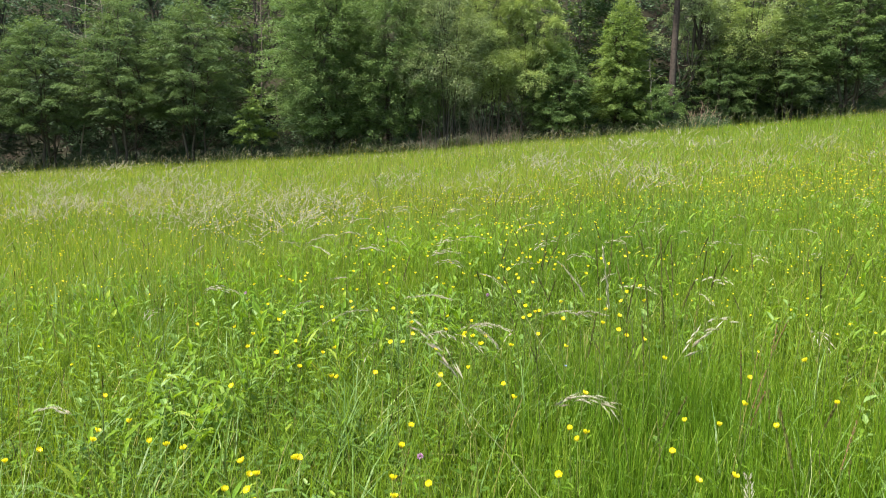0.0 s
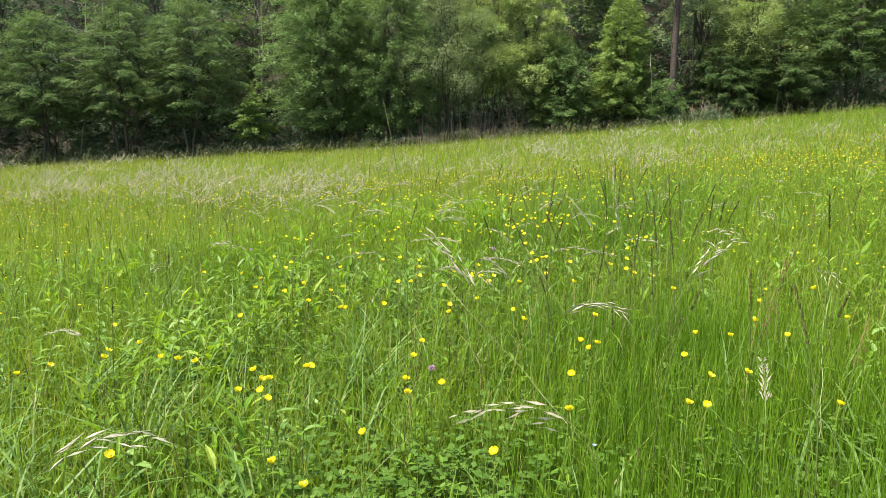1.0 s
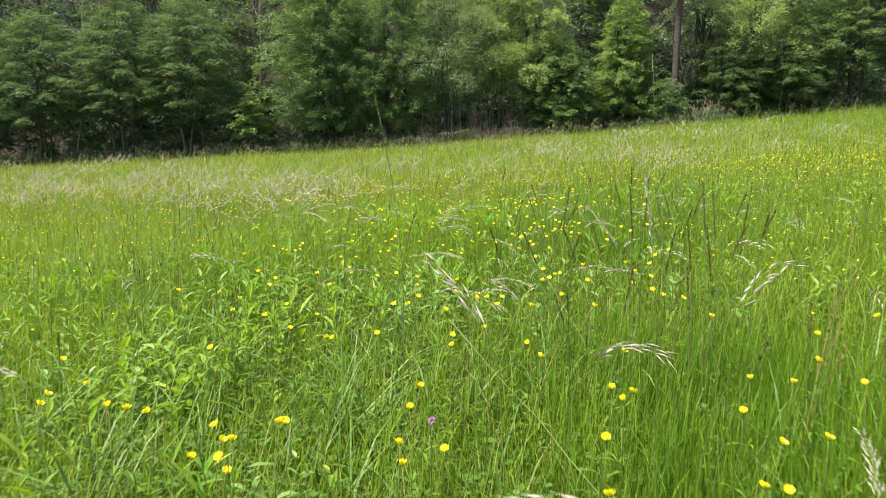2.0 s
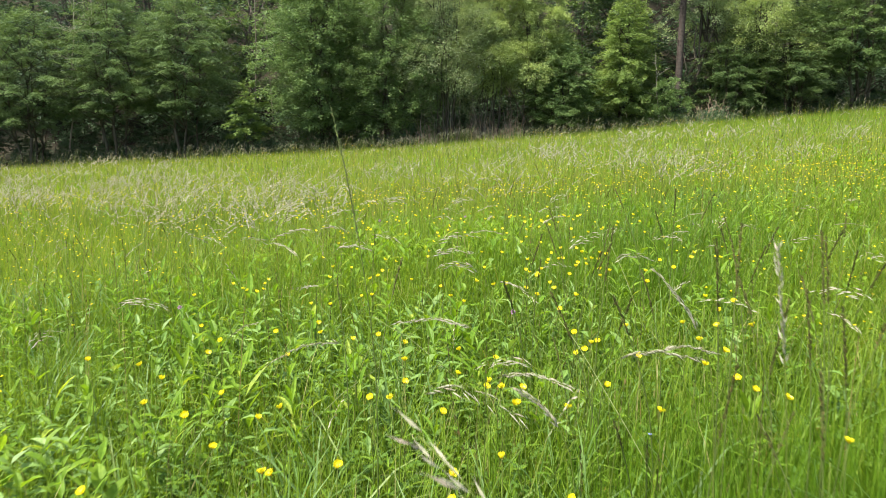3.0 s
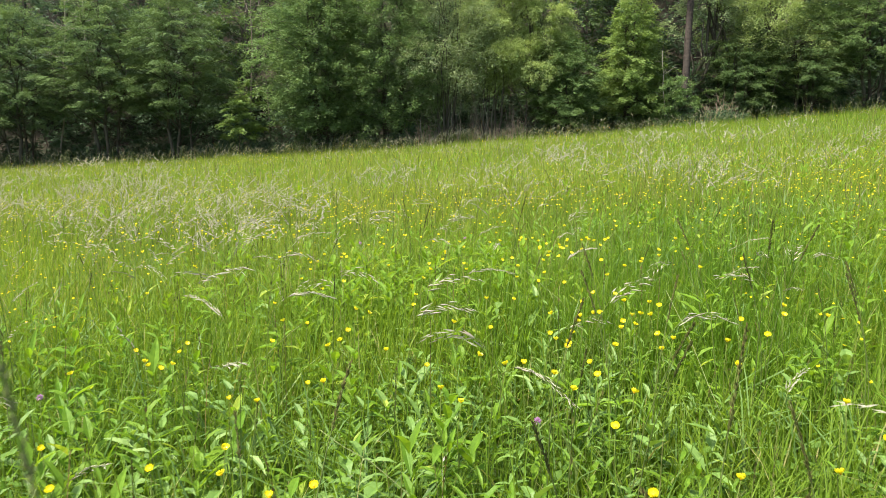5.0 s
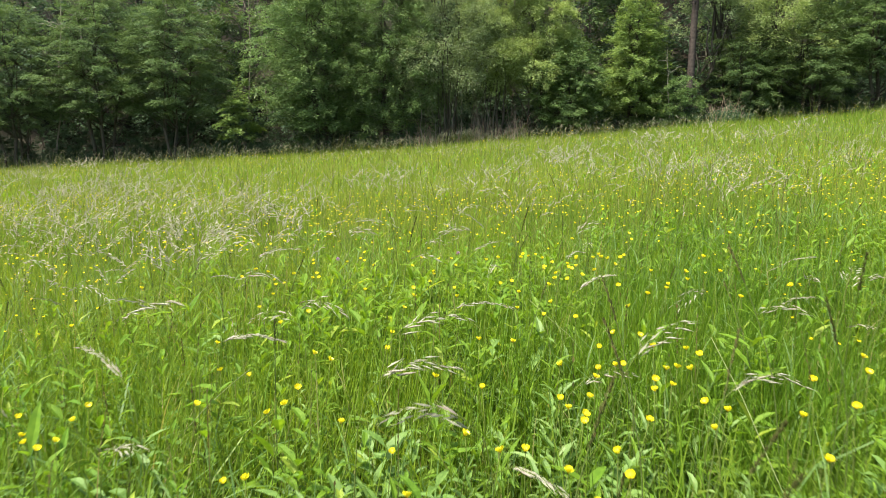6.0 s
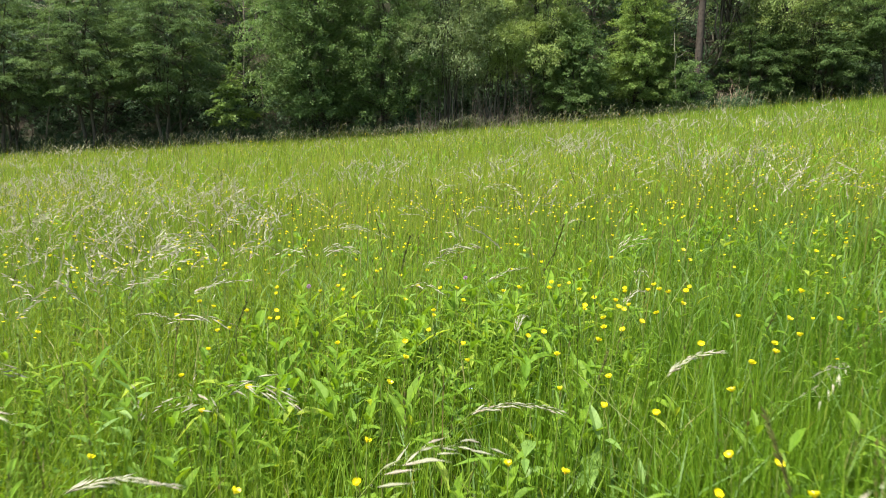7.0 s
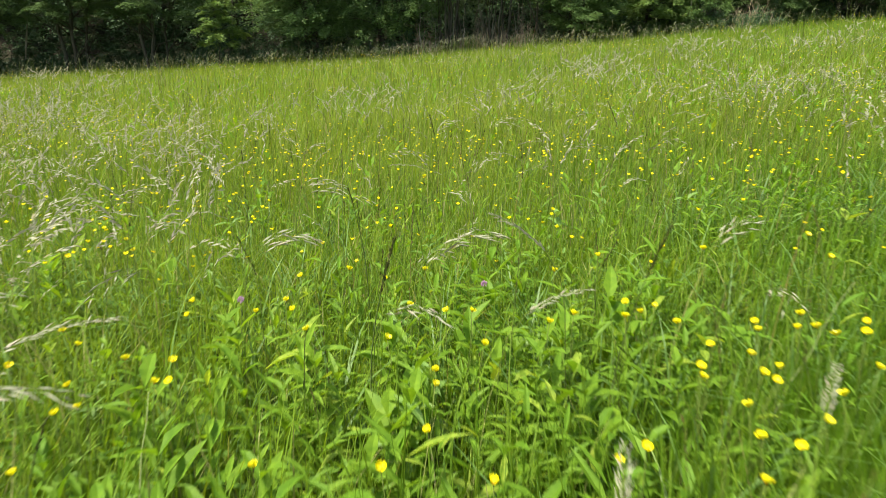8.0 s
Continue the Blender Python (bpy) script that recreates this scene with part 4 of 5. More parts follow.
def bare_pole(x, y, high, girth, tilt, seed, label, branches=16, mat=None, name="bare_tree", group="thin bare trees"):
    rng = np.random.default_rng(seed)
    thing = new(name)
    mat = mat or M_TWIG
    z0 = float(ground_z(x, y))
    thing.location = (x, y, z0)
    tagged(thing, label, "tree", group)
    w = Pile()
    pts = np.stack([np.linspace(0, tilt * high, 8) + rng.normal(0, 0.05, 8), rng.normal(0, 0.05, 8), np.linspace(-0.2, high, 8)], 1)
    w.add(*tube(pts, np.linspace(girth, girth * 0.3, 8), 7))
    for i in range(branches):
        j = rng.integers(2, 8)
        a = rng.uniform(0, 6.283)
        L = rng.uniform(0.06, 0.17) * high
        v, t = tube(curve(pts[j], pts[j] + np.array([math.cos(a) * L, math.sin(a) * L * 0.6, L * rng.uniform(0.1, 0.7)]), rng, 0.06, 5, 0.05), np.linspace(girth * 0.3, 0.008, 5), 4)
        part("branch", mesh_of("branch", v, t, [mat], True), thing)
    part("trunk", w.mesh("trunk", [mat], True), thing)
    return thing


bare_pole(-10.1, 40.6, 13.0, 0.045, 0.03, 51, "thin pale leaning trunk in the gap between bushes")
bare_pole(3.8, 44.0, 13.0, 0.08, 0.0, 52, "thin pale trunk rising among light green leaves")
bare_pole(8.0, 45.0, 13.0, 0.08, 0.03, 53, "thin pale trunk rising behind the maple bushes")
bare_pole(-20.2, 40.6, 9.8, 0.05, 0.10, 54, "leafless pale twiggy tree above the hornbeams", 46, M_DEAD)
bare_pole(-18.2, 40.8, 10.2, 0.05, -0.05, 55, "leafless pale twiggy tree above the hornbeams", 46, M_DEAD)
bare_pole(-14.6, 41.0, 10.4, 0.04, 0.04, 61, "leafless pale twiggy tree above the hornbeams", 40)
bare_pole(-9.0, 40.9, 8.0, 0.035, -0.06, 62, "thin bare sapling in the dark gap between bushes", 30)
bare_pole(10.75, 37.9, 3.8, 0.03, -0.10, 56, "leaning dead sapling with pale forked twigs", 9, M_DEAD, "dead_sapling")
rng = np.random.default_rng(58)
for i in range(40):
    x = float(rng.uniform(-1.8, 4.4))
    bare_pole(x, float(edge_at(x)) + float(rng.uniform(-0.8, 0.8)), float(rng.uniform(1.6, 4.2)), float(rng.uniform(0.009, 0.020)), float(rng.normal(0, 0.07)), 560 + i, "thin grey upright sapling stem in the undergrowth", 6, M_DEAD if i % 3 == 0 else M_TWIG, "sapling_stem", "thin sapling stems")
bare_pole(16.2, 39.2, 8.6, 0.045, 0.14, 57, "leafless pale branches leaning over dark bushes", 40, M_DEAD)

# trees on the hillside behind
rng = np.random.default_rng(77)
# mostly the shade-coloured leaf, so the wood behind looks deep
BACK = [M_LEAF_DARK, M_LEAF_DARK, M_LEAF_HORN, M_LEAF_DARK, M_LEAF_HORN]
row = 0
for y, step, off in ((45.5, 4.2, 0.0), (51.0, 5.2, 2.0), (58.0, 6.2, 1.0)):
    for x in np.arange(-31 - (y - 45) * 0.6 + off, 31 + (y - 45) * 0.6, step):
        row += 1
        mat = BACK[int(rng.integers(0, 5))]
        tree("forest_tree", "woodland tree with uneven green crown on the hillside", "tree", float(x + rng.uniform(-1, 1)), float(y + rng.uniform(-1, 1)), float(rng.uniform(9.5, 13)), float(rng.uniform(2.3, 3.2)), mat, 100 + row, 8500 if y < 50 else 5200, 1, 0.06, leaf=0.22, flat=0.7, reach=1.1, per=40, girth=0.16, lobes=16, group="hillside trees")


# ---- undergrowth along the edge ----
def shrub(x, y, high, rx, mat, seed, label, leaves=1500, leaf=0.09):
    return tree("edge_shrub", label, "shrub", x, y, high, rx, mat, seed, leaves, 3, 0.02, leaf, 0.5, 0.32, 0.4, girth=0.015, lobes=8, per=20, group="low shrubs at the edge")


rng = np.random.default_rng(87)
for i, x in enumerate(np.arange(-27, 30, 1.9)):
    # added row; its dark leaf colour stands in for shade behind the edge
    tree("understorey_bush", "undergrowth bush inside the wood, leaves coloured dark as in shade", "bush", float(x + rng.uniform(-0.4, 0.4)), float(edge_at(x) + rng.uniform(2.6, 4.2)), float(rng.uniform(2.0, 3.0)), float(rng.uniform(1.2, 1.6)), M_LEAF_DARK, 260 + i, 3600, 3, 0.03, 0.15, 0.6, 0.5, 0.45, girth=0.03, lobes=9, group="understorey bushes", per=30)
rng = np.random.default_rng(88)
for i, x in enumerate(np.arange(-25, 28, 0.95)):
    yy = float(edge_at(x)) + float(rng.uniform(0.0, 0.7))
    if -1.5 < x < 5.0 and i % 2:
        continue
    hh = float(rng.uniform(0.7, 1.35)) * (1.0 if x < 4 else 0.8)
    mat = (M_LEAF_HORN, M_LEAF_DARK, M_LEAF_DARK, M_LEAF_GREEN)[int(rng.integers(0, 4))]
    # on the left the overhang's shade is put into the shrubs' leaf colour
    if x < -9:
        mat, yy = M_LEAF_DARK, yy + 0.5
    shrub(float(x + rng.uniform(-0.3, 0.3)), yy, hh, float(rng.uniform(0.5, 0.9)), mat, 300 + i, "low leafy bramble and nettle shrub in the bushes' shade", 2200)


def stalk_clump(x, y, high, count, seed, mat, label, name="stalk_clump", spread=0.5):
    """Upright dry stems with a few side twigs."""
    rng = np.random.default_rng(seed)
    thing = Pile()
    for i in range(count):
        a, r = rng.uniform(0, 6.283), spread * math.sqrt(rng.uniform())
        px, py = math.cos(a) * r, math.sin(a) * r
        pz = float(ground_z(x + px, y + py) - ground_z(x, y))
        h = high * rng.uniform(0.5, 1.1)
        pts = curve([px, py, pz - 0.03], [px + rng.normal(0, 0.26) * h, py + rng.normal(0, 0.2) * h, pz + h], rng, 0, 5, 0.04)
        thing.add(*tube(pts, np.linspace(0.013, 0.004, 5), 4))
        for j in range(3):
            b = pts[rng.integers(2, 5)]
            thing.add(*tube(curve(b, b + rng.normal(0, 0.16, 3) + np.array([0, 0, 0.12]), rng, 0, 3, 0.03), [0.005, 0.004, 0.002], 3))
    ob = new(name, thing.mesh(name, [mat]))
    ob.location = (x, y, float(ground_z(x, y)))
    return tagged(ob, label, "dry stalks", "dry stalks at the edge")


rng = np.random.default_rng(99)
for i in range(13):
    x = -1.4 + i * 0.42 + rng.uniform(-0.15, 0.15)
    stalk_clump(float(x), float(edge_at(x)) + float(rng.uniform(-0.7, 0.3)), float(rng.uniform(0.6, 1.5)), 18, 500 + i, M_DRY, "dry pinkish brown stems standing in the undergrowth")
for i, (x, hh) in enumerate(((13.3, 1.3), (12.9, 1.0), (13.8, 0.9), (-6.5, 0.8))):
    stalk_clump(x, float(edge_at(x)) + 0.4, hh, 14, 540 + i, M_DRY, "dry brown twigs and stems beside the tall trunk")


# ---- single plants of the meadow ----
def thin_stem(points, r0, r1, sides=4):
    return tube(points, np.linspace(r0, r1, len(points)), sides)


def petal_mesh():
    """One cupped, rounded petal, its base at the origin, reaching along +x and up."""
    rows, tris = [], []
    for s, w in ((0.0, 0.15), (0.35, 0.75), (0.7, 1.0), (1.0, 0.62)):
        for k in (-1, 0, 1):
            x = 0.0100 * math.sin(min(1.0, s * 1.05) * 1.5) * (1 if k == 0 else 0.93)
            rows.append((x, k * w * 0.0062, 0.0105 * s ** 1.6 + abs(k) * 0.0012 * w))
    for i in range(3):
        for j in range(2):
            p = i * 3 + j
            tris += [(p, p + 3, p + 4), (p, p + 4, p + 1)]
    return mesh_of("petal", rows, tris, [M_YELLOW], True)


def stamen_mesh():
    v, t = tube([(0, 0, -0.002), (0, 0, 0.0015), (0, 0, 0.004), (0, 0, 0.0055)], [0.0022, 0.0042, 0.0038, 0.0016], 7)
    return mesh_of("stamens", v, t, [M_STAMEN], True)


PETAL, STAMENS = petal_mesh(), stamen_mesh()


TOPS = []


def buttercup(seed):
    """A wiry branched stem with one open flower, a bud and small cut leaves."""
    rng = np.random.default_rng(seed)
    thing = tagged(new("buttercup"), "yellow buttercup open on a thin branched green stem", "flower", "buttercups")
    top = np.array([rng.normal(0, 0.015), rng.normal(0, 0.015), 0.40])
    pts = curve([0, 0, -0.02], top, rng, 0, 6, 0.02)
    w = Pile()
    w.add(*thin_stem(pts, 0.0016, 0.0009))
    fork = curve(pts[3], pts[3] + np.array([rng.uniform(-0.07, 0.07), rng.uniform(-0.07, 0.07), 0.12]), rng, 0, 4, 0.04)
    w.add(*thin_stem(fork, 0.001, 0.0007))
    part("stem", w.mesh("stem", [M_CULM], True), thing)
    bud_v, bud_t = tube([fork[-1], fork[-1] + (0, 0, 0.004), fork[-1] + (0, 0, 0.008)], [0.001, 0.0035, 0.0012], 6)
    part("bud", mesh_of("bud", bud_v, bud_t, [M_CLOVER], True), thing, "closed green bud")
    lv = Pile()
    n = 6
    a = rng.uniform(0, 6.283, n)
    way = unit(np.stack([np.cos(a), np.sin(a), rng.uniform(0.1, 0.9, n)], 1))
    v, t = lance_leaves(np.repeat(pts[[2, 3]], 3, 0), way, rng.uniform(0.03, 0.06, n), rng.uniform(0.006, 0.010, n), rng.uniform(0.1, 0.4, n))
    lv.each(v, t)
    part("leaves", lv.mesh("leaves", [M_HERB]), thing)
    head = part("flower_head", STAMENS, thing, "golden centre ringed by yellow petals")
    head.matrix_basis = pose(*top, rng.uniform(-28, 28), rng.uniform(-28, 28), rng.uniform(0, 360)) @ Matrix.Scale(rng.uniform(0.64, 0.90), 4)
    TOPS.append(top)
    for i in range(5):
        p = part("petal", PETAL, head)
        p.matrix_basis = pose(0, 0, 0, 0, rng.uniform(-12, 12), 72 * i + rng.uniform(-6, 6))
    return thing


FLOWERS_A = [(-0.86, 2.78), (-0.91, 2.65), (-0.93, 2.72), (-1.04, 2.60), (-1.10, 2.54), (-0.73, 2.62), (-0.67, 2.59), (-0.61, 2.56), (-0.42, 2.46), (-0.38, 2.38), (-0.36, 2.38), (-0.36, 2.30), (-0.33, 2.24), (-0.42, 2.31), (-0.28, 2.46), (-0.27, 2.46), (-0.24, 1.91), (-0.58, 1.98), (-0.08, 2.02), (-0.01, 2.32), (-0.00, 2.23), (0.08, 2.28), (0.02, 2.63), (0.00, 2.50), (0.18, 1.90), (-0.16, 1.81), (-0.28, 3.09), (-0.26, 3.08), (-0.13, 3.10), (0.10, 3.04), (0.10, 2.94), (0.20, 3.10), (0.26, 3.37), (0.33, 2.80), (0.46, 2.55), (0.50, 2.52), (0.47, 2.48), (0.39, 2.29), (0.35, 2.08), (0.69, 2.38), (0.78, 2.56), (0.86, 2.52), (0.98, 2.65), (1.00, 2.49), (0.79, 2.24), (0.60, 2.08), (0.63, 2.06), (0.70, 2.23), (0.89, 2.03), (1.23, 2.62)]
FLOWERS_B = [(-1.04, 3.92), (-0.84, 3.84), (-0.72, 3.70), (-0.66, 3.92), (-0.50, 3.55), (-0.66, 4.05), (-0.55, 3.41), (-0.32, 3.43), (-0.36, 3.37), (-0.69, 3.51), (-0.10, 3.46), (-0.05, 3.45), (-0.13, 4.01), (-0.04, 3.91), (-0.03, 3.74), (-0.02, 3.56), (0.12, 3.60), (0.23, 3.71), (0.20, 3.53), (0.19, 3.49), (0.23, 3.48), (0.28, 3.47), (0.46, 3.71), (0.49, 3.91), (0.49, 3.74), (0.54, 3.81), (0.52, 3.80), (0.66, 3.95), (0.62, 3.66), (0.49, 3.45), (0.37, 3.33), (0.25, 3.37), (0.08, 3.34), (0.57, 3.28), (0.84, 3.95), (1.02, 4.26), (0.83, 3.77), (0.86, 3.66), (0.77, 3.56), (0.81, 3.45), (0.82, 3.37), (1.03, 3.88), (0.87, 3.31), (0.11, 4.49), (-0.44, 4.50), (-0.36, 4.47), (-0.49, 4.12), (-0.21, 3.98)]
FLOWERS_C = [(-0.74, 5.03), (-0.71, 4.82), (-0.73, 4.78), (-0.81, 4.86), (-0.78, 4.82), (-0.25, 4.58), (-0.21, 4.59), (-0.21, 5.08), (-0.22, 4.97), (-0.47, 5.26), (-0.57, 5.54), (-0.45, 5.00), (-0.16, 5.30), (0.00, 5.38), (0.07, 4.67), (0.27, 5.01), (0.29, 4.65), (0.34, 4.65), (0.52, 4.52), (0.52, 4.62), (0.48, 4.77), (0.49, 4.81), (0.45, 4.91), (0.46, 4.85), (0.52, 4.91), (0.49, 5.15), (0.58, 5.10), (0.56, 5.04), (0.63, 5.12), (0.65, 5.12), (0.69, 5.41), (0.61, 5.61), (0.62, 4.76), (0.68, 4.93), (0.70, 5.00), (0.75, 5.07), (0.78, 5.08), (0.73, 4.96), (0.81, 5.06), (0.87, 5.17), (0.85, 5.22), (0.74, 4.70), (0.80, 4.79), (0.77, 4.84), (0.89, 4.54), (1.21, 4.97), (1.26, 5.08), (1.07, 4.77), (-0.25, 4.92), (-0.73, 4.94)]
FLOWERS_D = [(-0.55, 6.22), (-0.16, 6.21), (0.04, 6.19), (0.21, 6.14), (0.45, 6.21), (0.40, 6.18), (0.59, 6.11), (0.65, 6.32), (0.11, 6.29), (0.12, 6.45), (0.12, 6.51), (0.01, 6.68), (0.05, 6.87), (0.14, 6.82), (0.20, 6.81), (0.56, 6.81), (0.54, 6.73), (0.58, 6.75), (0.62, 6.78), (0.64, 6.68), (0.43, 6.76), (0.37, 6.72), (0.62, 6.47), (0.61, 6.43), (0.72, 6.43), (0.73, 6.40), (0.80, 6.66), (0.79, 6.62), (0.87, 6.62), (0.91, 6.62), (0.91, 6.69), (0.93, 6.58), (1.02, 6.63), (0.99, 6.58), (0.82, 6.34), (0.67, 6.56), (0.76, 6.45), (0.73, 6.51), (-0.55, 6.64), (-0.44, 6.52), (-0.41, 6.52), (-0.50, 6.88), (-0.52, 6.98), (-0.78, 6.82), (-0.70, 6.73), (-0.33, 6.88), (-0.27, 6.95), (-0.18, 6.75), (-0.24, 6.88), (-0.44, 6.62)]
FLOWERS_E = [(0.31, 2.92), (0.55, 2.80), (-0.62, 3.05), (-1.05, 3.02), (-0.42, 3.22), (1.08, 2.85), (1.32, 2.98), (0.88, 3.08)]
FLOWERS_F = [(0.08, 7.14), (0.93, 6.43), (-0.14, 7.18), (0.87, 7.19), (1.16, 7.06), (0.57, 7.18), (0.43, 7.07), (0.68, 6.19), (0.51, 5.66), (0.81, 5.71), (0.0, 5.55), (0.05, 6.05), (0.02, 5.87), (0.22, 6.0), (-0.55, 6.0), (-0.41, 5.75), (-0.22, 5.37), (0.28, 5.42), (0.76, 5.37), (0.62, 5.28), (0.77, 5.26), (1.17, 6.21), (1.3, 6.18), (1.04, 6.26), (1.13, 6.06), (0.85, 6.03), (0.92, 5.87), (-1.23, 6.51), (-0.55, 6.43), (-0.8, 6.63), (0.46, 6.01), (0.56, 5.83), (0.43, 5.77), (1.01, 5.94), (0.75, 6.26), (0.22, 6.62), (-0.27, 7.14)]
FLOWERS_G = [(-0.79, 4.25), (-0.36, 4.2), (-0.33, 4.08), (-0.39, 3.85), (-0.06, 4.84), (0.16, 4.39), (0.22, 4.74), (0.44, 4.43), (0.49, 4.2), (1.0, 4.07), (1.09, 4.17), (0.93, 3.9), (0.13, 3.81), (1.33, 4.93), (0.94, 4.74), (0.58, 4.39), (0.41, 4.55), (0.15, 5.11), (0.38, 5.38), (1.06, 4.94), (-1.0, 4.78), (-0.89, 4.98), (-0.37, 5.2), (-1.22, 5.87)]
rng = np.random.default_rng(5)
models = [buttercup(600 + i) for i in range(9)]
spots = FLOWERS_A + FLOWERS_B + FLOWERS_C + FLOWERS_D + FLOWERS_E + FLOWERS_F + FLOWERS_G
for i in range(150):
    if len(spots) >= 296:
        break
    y = rng.uniform(5.7, 9.2)
    spots.append((float(rng.uniform(-1, 1) * (0.40 * (y - 3.5) + 0.5)), float(y)))
for i, (x, y) in enumerate(spots):
    k = i % len(models)
    # each head stands just under the grass tops, on a stem as long as the ground there asks
    head_z = 0.39 + 0.065 * x + 0.0265 * y
    foot_z = float(ground_z(x, y))
    size = (head_z - foot_z) / 0.40
    turn = pose(0, 0, 0, 0, 0, float(rng.uniform(0, 360)))
    foot = turn @ Vector((TOPS[k][0] * size, TOPS[k][1] * size, 0))
    m = pose(x - foot.x, y - foot.y, foot_z) @ turn @ Matrix.Scale(size, 4)
    if i < len(models):
        models[i].matrix_basis = m
    else:
        copy_thing(models[k], pose(0, 0, 0)).matrix_basis = m

# the many buttercups farther off
far = Pile()
for count, y0, y1, size in ((1700, 3.2, 7.2, 0.0145), (1300, 7.2, 10.2, 0.0205), (4400, 7.2, 13, 0.017), (1900, 13, 24, 0.024), (800, 24, 37, 0.04)):
    p = scatter(rng, count * 2, y0, y1)
    p = p[(p[:, 1] > 7.2) | (np.abs(p[:, 0]) > 1.15)]
    right = np.exp(-((p[:, 0] - 3.6) / 1.8) ** 2 - ((p[:, 1] - 6.8) / 2.2) ** 2) + 0.5 * np.exp(-((p[:, 0] - 8) / 5) ** 2 - ((p[:, 1] - 15) / 6) ** 2)
    p = p[rng.uniform(0, 1, len(p)) < np.clip(0.28 + 0.22 * waves(p, 0.8, 1.1, 0.2) + 0.45 * right, 0.03, 1)]
    n = len(p)
    foot = p.copy()
    p[:, 2] += 0.42 * rng.uniform(0.82, 1.16, n)
    for k in range(3):
        a = rng.uniform(0, 6.283, n)
        way = unit(np.stack([np.cos(a), np.sin(a), rng.uniform(0.3, 0.9, n)], 1))
        sd = unit(np.cross(way, np.array([0, 0, 1.0])))
        v, t = flat_leaves(p - way * size * 0.25, way, sd, np.full(n, size * 0.75), np.full(n, size * 0.7))
        far.each(v, t, 0)
    sd = np.tile([size * 0.05, 0, 0], (n, 1))
    far.each(np.stack([foot - sd, foot + sd, p], 1), [(0, 1, 2)], 1)
tagged(new("buttercup_drift", far.mesh("buttercup_drift", [M_YELLOW_FAR, M_CULM])), "countless small yellow buttercups scattered across the meadow", "flowers", kind="stuff")


def arch(p0, height, nod, yaw, steps=10, lean=0.06, start=0.6, drop=0.42):
    """The bent line of a nodding stalk."""
    s = np.linspace(0, 1, steps)
    h = np.clip(s - start, 0, 1) / (1 - start)
    out = height * (lean * s + nod * h ** 1.5)
    z = height * (s - drop * nod * h ** 2.2)
    return np.stack([p0[0] + out * math.cos(yaw), p0[1] + out * math.sin(yaw), p0[2] + z], 1)


def brome(x, y, seed, height=0.62, nod=0.35, yaw=0.0, heads=15, size=0.026, mat=None, label="nodding brome grass with pale silvery spikelets", name="brome_grass", braid=False):
    """A stalk of brome: bent culm, drooping spikelets on fine threads, two narrow leaves."""
    rng = np.random.default_rng(seed)
    mat = mat or M_PALE
    thing = new(name)
    thing.location = (x, y, float(ground_z(x, y)))
    tagged(thing, label, "grass", "nodding grasses")
    line = arch((0, 0, -0.02), height, nod, yaw, drop=float(rng.uniform(0.6, 1.1)))
    w = Pile()
    w.add(*thin_stem(line, 0.0016, 0.0007))
    seeds_here = Pile()
    if braid:
        # a tight drooping braid of small spikelets
        heads, size = heads * 2, size * 0.62
    else:
        # fewer, long spikelets that all hang to one side
        heads, size = max(12, heads), size * 1.25
    s = np.linspace(6.9 if braid else 6.6, 9, heads)
    base = np.stack([np.interp(s, np.arange(10), line[:, k]) for k in range(3)], 1)
    along = unit(np.stack([np.interp(s, np.arange(10), np.gradient(line[:, k])) for k in range(3)], 1))
    flank = np.array([-math.sin(yaw), math.cos(yaw), 0]) * np.where(np.arange(heads) % 2, 1, -1)[:, None]
    loose = 0.0028 if braid else 0.012
    tipb = base + rng.normal(0, loose * 0.5, (heads, 3)) + along * loose + flank * loose + np.array([0, 0, -0.6 * loose])
    way = unit(along + flank * (0.22 if braid else 0.30) + rng.normal(0, 0.14, (heads, 3)) + np.array([0, 0, -0.12 if braid else -0.30]))
    long = size * rng.uniform(0.75, 1.2, heads) * np.linspace(1.1, 0.8, heads)
    v, t = spindles(tipb, way, long, long * (0.22 if braid else 0.15))
    seeds_here.each(v, t, 0)
    sd = unit(np.cross(way, np.array([0, 0, 1.0]))) * 0.0005
    for k in range(1 if braid else 3):
        # awns fan out from the upper half of the spikelet
        root = tipb + way * (long * (0.95 - 0.22 * k))[:, None]
        point = root + unit(way + rng.normal(0, 0.16, (heads, 3))) * (long * 0.45)[:, None]
        seeds_here.each(np.stack([root - sd, root + sd, point], 1), [(0, 1, 2)], 0)
    seeds_here.each(np.stack([base - sd, base + sd, tipb], 1), [(0, 1, 2)], 0)
    part("culm", w.mesh("culm", [M_CULM], True), thing)
    part("panicle", seeds_here.mesh("panicle", [mat]), thing, "pale drooping seed head" if mat is M_PALE else "")
    a = rng.uniform(0, 6.283, 2)
    way = unit(np.stack([np.cos(a), np.sin(a), rng.uniform(0.6, 1.4, 2)], 1))
    v, t = lance_leaves(np.array([line[2], line[3]]), way, rng.uniform(0.12, 0.2, 2), np.full(2, 0.006), rng.uniform(0.3, 0.7, 2))
    for i in range(2):
        part("leaf", mesh_of("leaf", v[i], t, [M_GRASS]), thing)
    return thing


